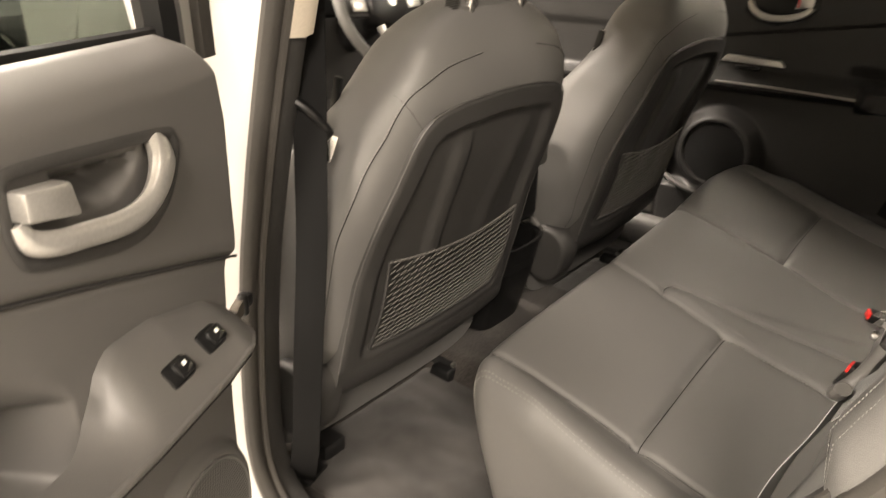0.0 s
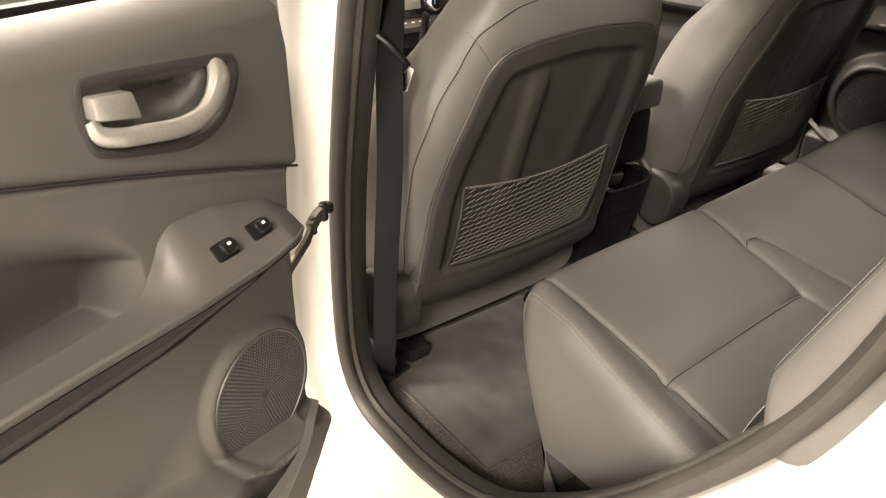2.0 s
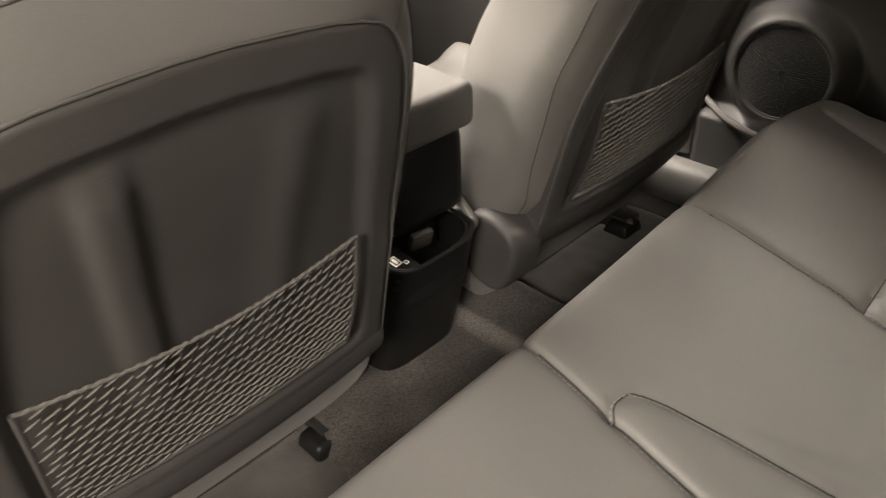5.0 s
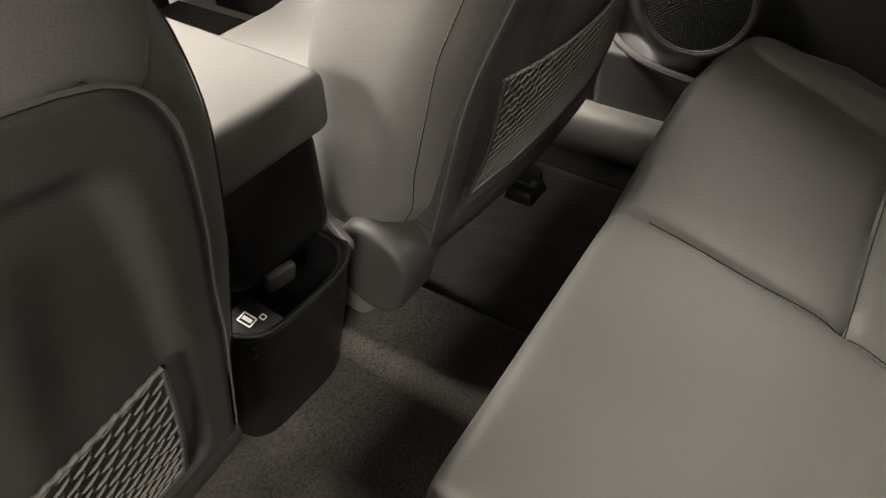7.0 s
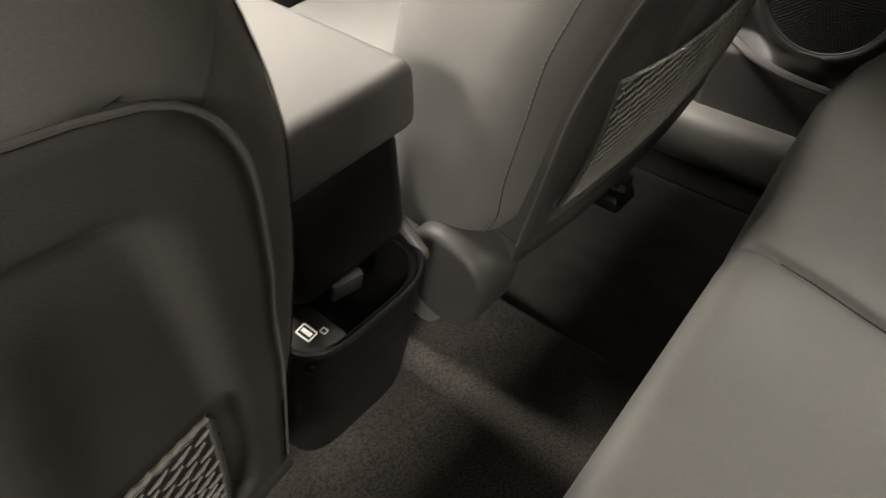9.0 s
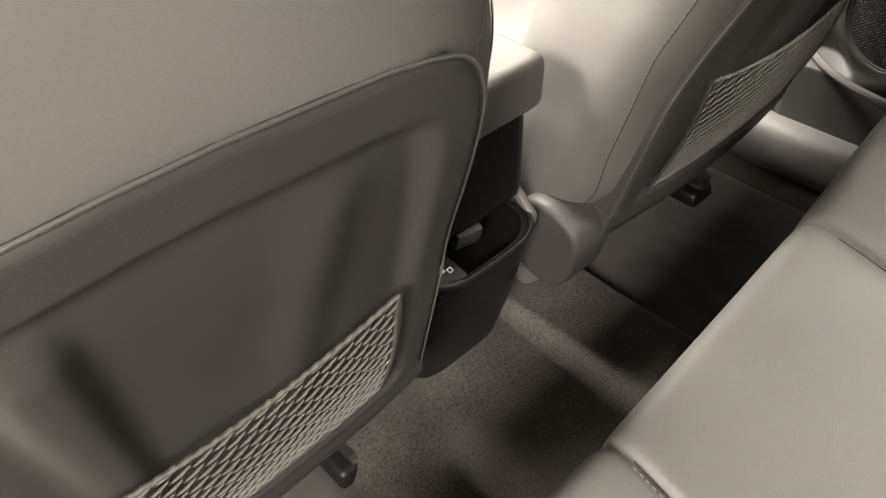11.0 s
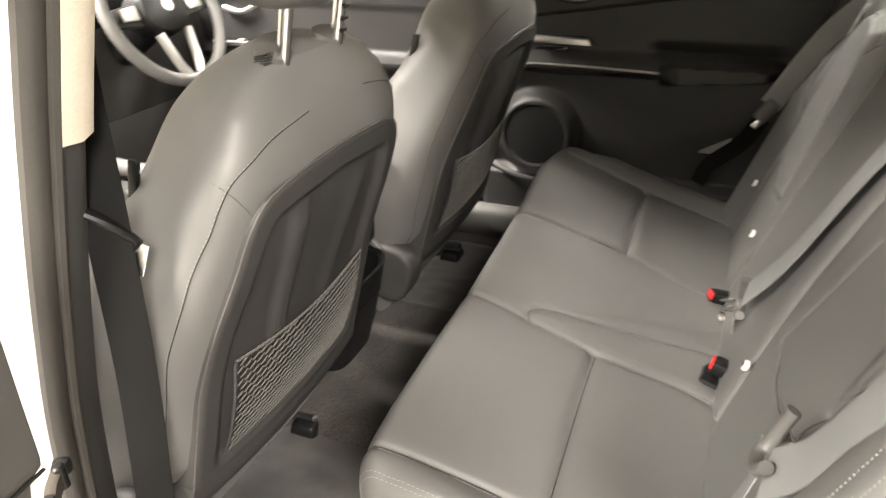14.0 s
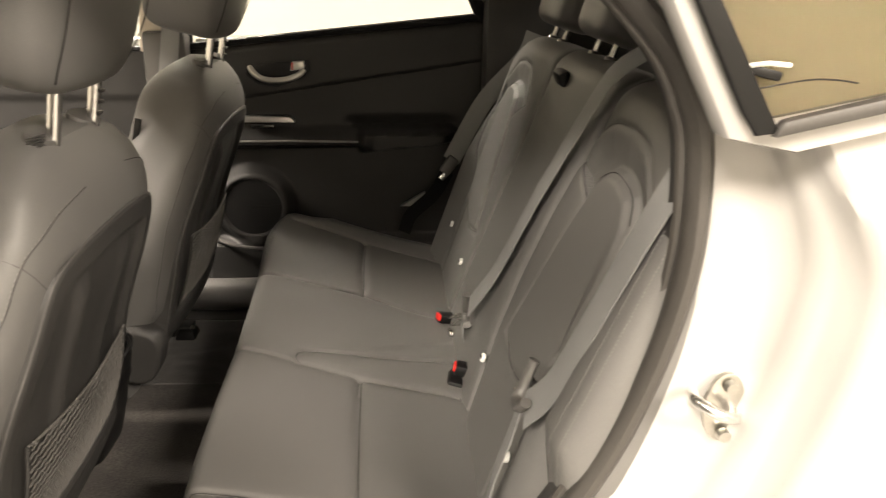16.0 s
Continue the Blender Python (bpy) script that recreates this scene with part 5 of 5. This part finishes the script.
# solid dark block paints the shade of a hollow under the buttons
part("shelf_hollow_shade", box((-0.01, 1.375, 0.775), (0.23, 0.02, 0.055), 0.004), CREASE_SHADE, dash)
for k in range(6):
    part("button_mark", box((-0.075 + 0.026 * k, 1.326, 0.832), (0.010, 0.004, 0.003), 0, (25, 0, 0)), WHITE_MARK, dash)
for x in (-0.10, 0.083):
    kn = part("climate_knob", cyl((x, 1.358, 0.872), (x, 1.325, 0.876), 0.025, 0.022, 32, 0.004), CHROME, dash, "chrome rotary climate knob")
    part("knob_face", cyl((x, 1.327, 0.8755), (x, 1.3235, 0.876), 0.017, 0.016, 24), GLOSS_BLACK, kn)
    part("knob_mark", box((x - 0.008, 1.322, 0.880), (0.004, 0.002, 0.014), 0), material("blue_mark", (0.1, 0.25, 0.6), 0.4), kn)
part("climate_display", box((-0.008, 1.346, 0.876), (0.10, 0.004, 0.026), 0.002, (-8, 0, 0)), SILVER, dash, "grey lit climate display")
part("vent_band", box((-0.01, 1.37, 0.945), (0.36, 0.03, 0.05), 0.010, (-8, 0, 0)), PLASTIC_BLACK, dash)
part("vent_trim", tube([(-0.19, 1.352, 0.922), (-0.01, 1.350, 0.920), (0.17, 1.352, 0.922)], 0.003, 8), CHROME, dash)
part("instrument_hood", box((0.36, 1.42, 1.04), (0.36, 0.16, 0.10), 0.03, segs=4), PLASTIC_BLACK, dash)
part("lower_cover", box((0.36, 1.39, 0.72), (0.42, 0.04, 0.22), 0.015, (-15, 0, 0)), PLASTIC, dash)

# ---- steering wheel ----
wheel = thing("steering_wheel", (0.355, 1.30, 0.97), "black leather steering wheel with silver spoke trim", "steering wheel")
wm = pose(0.36, 1.235, 1.03, 66, 0, 0)
def onw(x, y, z=0.0):
    return P(*(wm @ Vector((x, y, z))))
part("rim", tube([onw(0.178 * math.cos(a), 0.178 * math.sin(a)) for a in np.linspace(0, 2 * np.pi, 64, endpoint=False)], 0.0155, 12, closed=True, up=tuple(onw(0, 0, 1) - onw(0, 0, 0))), LEATHER, wheel, "leather wheel rim")
hubring = [[onw(0.075 * k * math.cos(a) * 1.05, 0.062 * k * np.sign(math.sin(a)) * abs(math.sin(a)) ** 0.8, h) for a in np.linspace(0, 2 * np.pi, 40, endpoint=False)] for k, h in ((1.0, -0.05), (1.0, -0.005), (0.9, 0.012), (0.6, 0.02), (0.05, 0.022))]
part("hub", loft(hubring), PLASTIC_BLACK, wheel)
for s in (-1, 1):
    part("spoke", prism([onw(s * 0.06, 0.028, -0.004), onw(s * 0.168, 0.022, -0.006), onw(s * 0.168, -0.018, -0.006), onw(s * 0.06, -0.03, -0.004)], onw(0, 0, -0.018) - onw(0, 0, 0), 0.004), PLASTIC, wheel)
    part("spoke_keys", prism([onw(s * 0.085, 0.02, 0.0), onw(s * 0.135, 0.018, 0.0), onw(s * 0.135, -0.012, 0.0), onw(s * 0.085, -0.015, 0.0)], onw(0, 0, 0.006) - onw(0, 0, 0), 0.002), SILVER, wheel)
part("lower_spoke", tube(smooth_path([onw(-0.05, -0.055, 0), onw(-0.035, -0.13, 0), onw(-0.02, -0.168, 0)], 12), 0.012, 8), SILVER, wheel, "silver lower spoke")
part("lower_spoke", tube(smooth_path([onw(0.05, -0.055, 0), onw(0.035, -0.13, 0), onw(0.02, -0.168, 0)], 12), 0.012, 8), SILVER, wheel)
part("badge", cyl(onw(0, 0.005, 0.02), onw(0, 0.005, 0.024), 0.018, 0.017, 24), CHROME, wheel)
part("column", cyl(onw(0, 0, -0.03), onw(0, -0.02, -0.22), 0.05, 0.06, 20), PLASTIC_BLACK, wheel)

# ---- far side doors ----
def fp(y, z, d=0.0):
    """A place on the far doors: d towards the cabin."""
    return P(0.70 - d, y, z)


def far_relief(y, z):
    line = 0.998 - (y - 0.373) * 0.1515
    d = 0.006 * step((z - line) / 0.02 + 0.5) - 0.0035 * np.exp(-((z - line) / 0.004) ** 2)
    bar = 0.882 + 0.01 * (0.3 - y)
    d = d + 0.030 * step((bar + 0.05 - z) / 0.05) * step((z - bar + 0.02) / 0.018) * step((y - 0.03) / 0.05)
    pad = step((0.085 - y) / 0.03) * step((y + 0.205) / 0.06)
    d = d + 0.055 * pad * step((z - 0.852 + 0.10 * (y - 0.06)) / 0.012) * step((0.918 - z) / 0.012)
    d = d - 0.02 * step((0.13 - y) / 0.05) * step((y + 0.2) / 0.05) * step((z - 0.918) / 0.01) * step((0.96 - z) / 0.04)
    r = np.hypot(y - 0.372, z - 0.706)
    d = d + 0.035 * step((0.122 - r) / 0.035) - 0.008 * step((0.082 - r) / 0.004)
    d = d + 0.03 * step((0.62 - z) / 0.03)
    return d


def far_sheet():
    rows, back = [], []
    for y in np.linspace(-0.262, 0.515, 220):
        top = 1.138 - (y - 0.349) * 0.102
        z = 0.46 + (top - 0.46) * np.linspace(0, 1, 170)
        d = far_relief(np.full(170, y), z)
        d = d - 0.012 * np.clip((z - top + 0.02) / 0.02, 0, 1) ** 2
        d = d - 0.01 * np.clip((abs(y - 0.126) - 0.378) / 0.01, 0, 1)
        rows.append([fp(y, a, b) for a, b in zip(z, d)])
        back.append([P(0.745, y, a) for a in z])
    return thick_sheet(rows, back)


fdoor = thing("far_rear_door", (0.72, 0.12, 0.45), "closed rear door with shade-darkened trim and a speaker", "car door")
ftrim = part("door_trim", far_sheet(), FAR_TRIM_SHADED, fdoor, "moulded door trim with an armrest, coloured dark for the dim far side", sharp=50)
part("door_shell", box((0.79, 0.13, 0.78), (0.07, 0.76, 0.74), 0.02), PAINT, fdoor)
part("belt_strip", tube([fp(y, 1.144 - (y - 0.349) * 0.102, -0.008) for y in np.linspace(-0.262, 0.515, 20)], 0.010, 8), PLASTIC_BLACK, fdoor)
fw = part("window_glass", prism([(0.725, -0.24, 1.18), (0.725, 0.50, 1.11), (0.66, 0.46, 1.45), (0.66, -0.10, 1.45)], (0.003, 0, 0)), GLASS, fdoor, "clear door window glass")
fw.visible_shadow = False
part("window_frame", tube([(0.722, -0.255, 1.16), (0.712, -0.25, 1.21), (0.66, -0.13, 1.45), (0.655, 0.2, 1.47), (0.66, 0.48, 1.45), (0.715, 0.515, 1.14)], 0.02, 8), PLASTIC_BLACK, fdoor)
fh = part("release_handle", tube(smooth_path([fp(*q) for q in ((0.215, 1.074, 0.010), (0.225, 1.062, 0.014), (0.255, 1.050, 0.016), (0.295, 1.046, 0.017), (0.325, 1.052, 0.017), (0.345, 1.066, 0.012), (0.355, 1.082, 0.006))], 40), 0.008, 12, flat=0.6, up=(1, 0, 0)), SILVER, fdoor, "satin silver pull handle")
part("lever", prism([fp(*q) for q in ((0.212, 1.096, 0.018), (0.245, 1.094, 0.018), (0.250, 1.070, 0.018), (0.212, 1.076, 0.018))], (0.012, 0, 0), 0.003), SILVER, fh, "silver release lever")
part("lever_mark", box(tuple(fp(0.243, 1.083, 0.0185)), (0.001, 0.004, 0.018), 0), RED, fh)
hol = [fp(y, z, 0.0075) for y, z in ((0.20, 1.098), (0.36, 1.086), (0.365, 1.06), (0.335, 1.036), (0.285, 1.028), (0.22, 1.048), (0.198, 1.07))]
part("handle_hollow", prism(hol, (-0.002, 0, 0), 0.0006), PLASTIC_BLACK, fdoor)
part("armrest_trim", tube(smooth_path([fp(0.40, 0.889, 0.030), fp(0.25, 0.890, 0.032), fp(0.075, 0.886, 0.034)], 20), 0.003, 8), SILVER, fdoor, "thin silver armrest line")
part("switch_plate", prism([fp(y, z, 0.020) for y, z in ((0.245, 0.936), (0.258, 0.952), (0.385, 0.955), (0.40, 0.938))], (0.018, 0, 0), 0.003), SILVER, fdoor, "grey window switch plate")
part("switch_key", box(tuple(fp(0.33, 0.928, 0.022)), (0.012, 0.06, 0.012), 0.003), GLOSS_BLACK, fdoor)
pl2, pp2, rim2 = grille(0.372, 0.706, 0.080, 0.030, fp)
fspk = part("speaker_grille", pl2, PLASTIC_BLACK, fdoor, "round black speaker grille")
part("grille_pips", pp2, PLASTIC_BLACK, fspk)["kind"] = "stuff"
part("grille_rim", tube(rim2, 0.0025, 6, closed=True, up=(1, 0, 0)), PLASTIC, fspk)
part("pocket_lip", tube(smooth_path([fp(0.515, 0.635, 0.02), fp(0.44, 0.605, 0.045), fp(0.34, 0.595, 0.06), fp(0.2, 0.60, 0.06)], 24), 0.006, 8), PLASTIC_SOFT, fdoor, "pale edge of the map pocket")
part("rear_wedge", prism([fp(-0.03, 0.70, 0.02), fp(-0.10, 0.74, 0.02), fp(-0.10, 0.70, 0.02)], (0.02, 0, 0), 0.002), SILVER, fdoor)

# far sill trim and wheel-house trim
part("far_sill_trim", box((0.655, 0.45, 0.455), (0.07, 0.62, 0.09), 0.03, (0, 14, 0), segs=4), SILL, car, "grey far sill trim")
part("far_wheel_house", box((0.70, -0.452, 0.79), (0.10, 0.40, 0.96), 0.03), PLASTIC, car)
part("far_pillar_trim", prism([(0.675, 0.515, 0.5), (0.675, 0.625, 0.5), (0.66, 0.61, 1.17), (0.66, 0.50, 1.17)], (0.05, 0, 0), 0.012), PLASTIC_SOFT, car, "grey lower middle pillar trim")
part("near_wheel_house", box((-0.645, -0.37, 0.72), (0.05, 0.22, 0.5), 0.02), PLASTIC, car)

fd = thing("far_front_door", (0.72, 1.05, 0.45), "closed driver's door with shade-darkened trim and window switches", "car door")
ffront = []
fback = []
for y in np.linspace(0.60, 1.48, 90):
    top = 1.118
    z = 0.46 + (top - 0.46) * np.linspace(0, 1, 90)
    d = 0.05 * step((0.885 - z) / 0.02) * step((z - 0.82) / 0.04) + 0.012 * step((0.80 - z) / 0.05) + 0.006 * step((z - 0.99) / 0.02)
    ffront.append([fp(y, a, b) for a, b in zip(z, d)])
    fback.append([P(0.745, y, a) for a in z])
part("door_trim", thick_sheet(ffront, fback), FAR_TRIM_SHADED, fd, "moulded door trim, coloured dark for the dim far side", sharp=50)
part("door_shell", box((0.79, 1.04, 0.78), (0.07, 0.9, 0.74), 0.02), PAINT, fd)
part("belt_strip", tube([fp(0.60, 1.122, -0.006), fp(1.48, 1.118, -0.006)], 0.009, 8), PLASTIC_BLACK, fd)
gw = part("window_glass", prism([(0.725, 0.62, 1.11), (0.725, 1.5, 1.11), (0.66, 1.1, 1.45), (0.66, 0.60, 1.45)], (0.003, 0, 0)), GLASS, fd, "clear door window glass")
gw.visible_shadow = False
sw = part("switch_panel", box(tuple(fp(1.19, 0.888, 0.03)), (0.05, 0.26, 0.012), 0.004, (0, -12, 0)), GLOSS_BLACK, fd, "black window switch panel")
part("switch_trim", tube([fp(1.05, 0.898, 0.055), fp(1.33, 0.898, 0.055)], 0.003, 8), SILVER, sw)
for k in range(4):
    part("switch_key", box(tuple(fp(1.10 + 0.05 * k, 0.897, 0.03)), (0.018, 0.022, 0.010), 0.003), SILVER, sw)
part("release_handle", tube(smooth_path([fp(1.20, 0.995, 0.012), fp(1.25, 0.975, 0.016), fp(1.31, 0.985, 0.012)], 20), 0.008, 10), SILVER, fd, "satin silver pull handle")

# round outer vent at the end of the dashboard
vent = part("side_vent", cyl((-0.625, 1.39, 0.985), (-0.630, 1.352, 0.985), 0.052, 0.047, 36, 0.006), PLASTIC_BLACK, dash, "round black air vent")
part("vent_ring", tube([(-0.630 + 0.043 * math.cos(a), 1.350, 0.985 + 0.043 * math.sin(a)) for a in np.linspace(0, 2 * np.pi, 40, endpoint=False)], 0.0035, 8, closed=True, up=(0, 1, 0)), CHROME, vent)
for k in range(-2, 3):
    part("vent_slat", box((-0.630, 1.351, 0.985 + 0.014 * k), (0.072 - 0.012 * abs(k), 0.006, 0.003), 0.001), PLASTIC, vent)
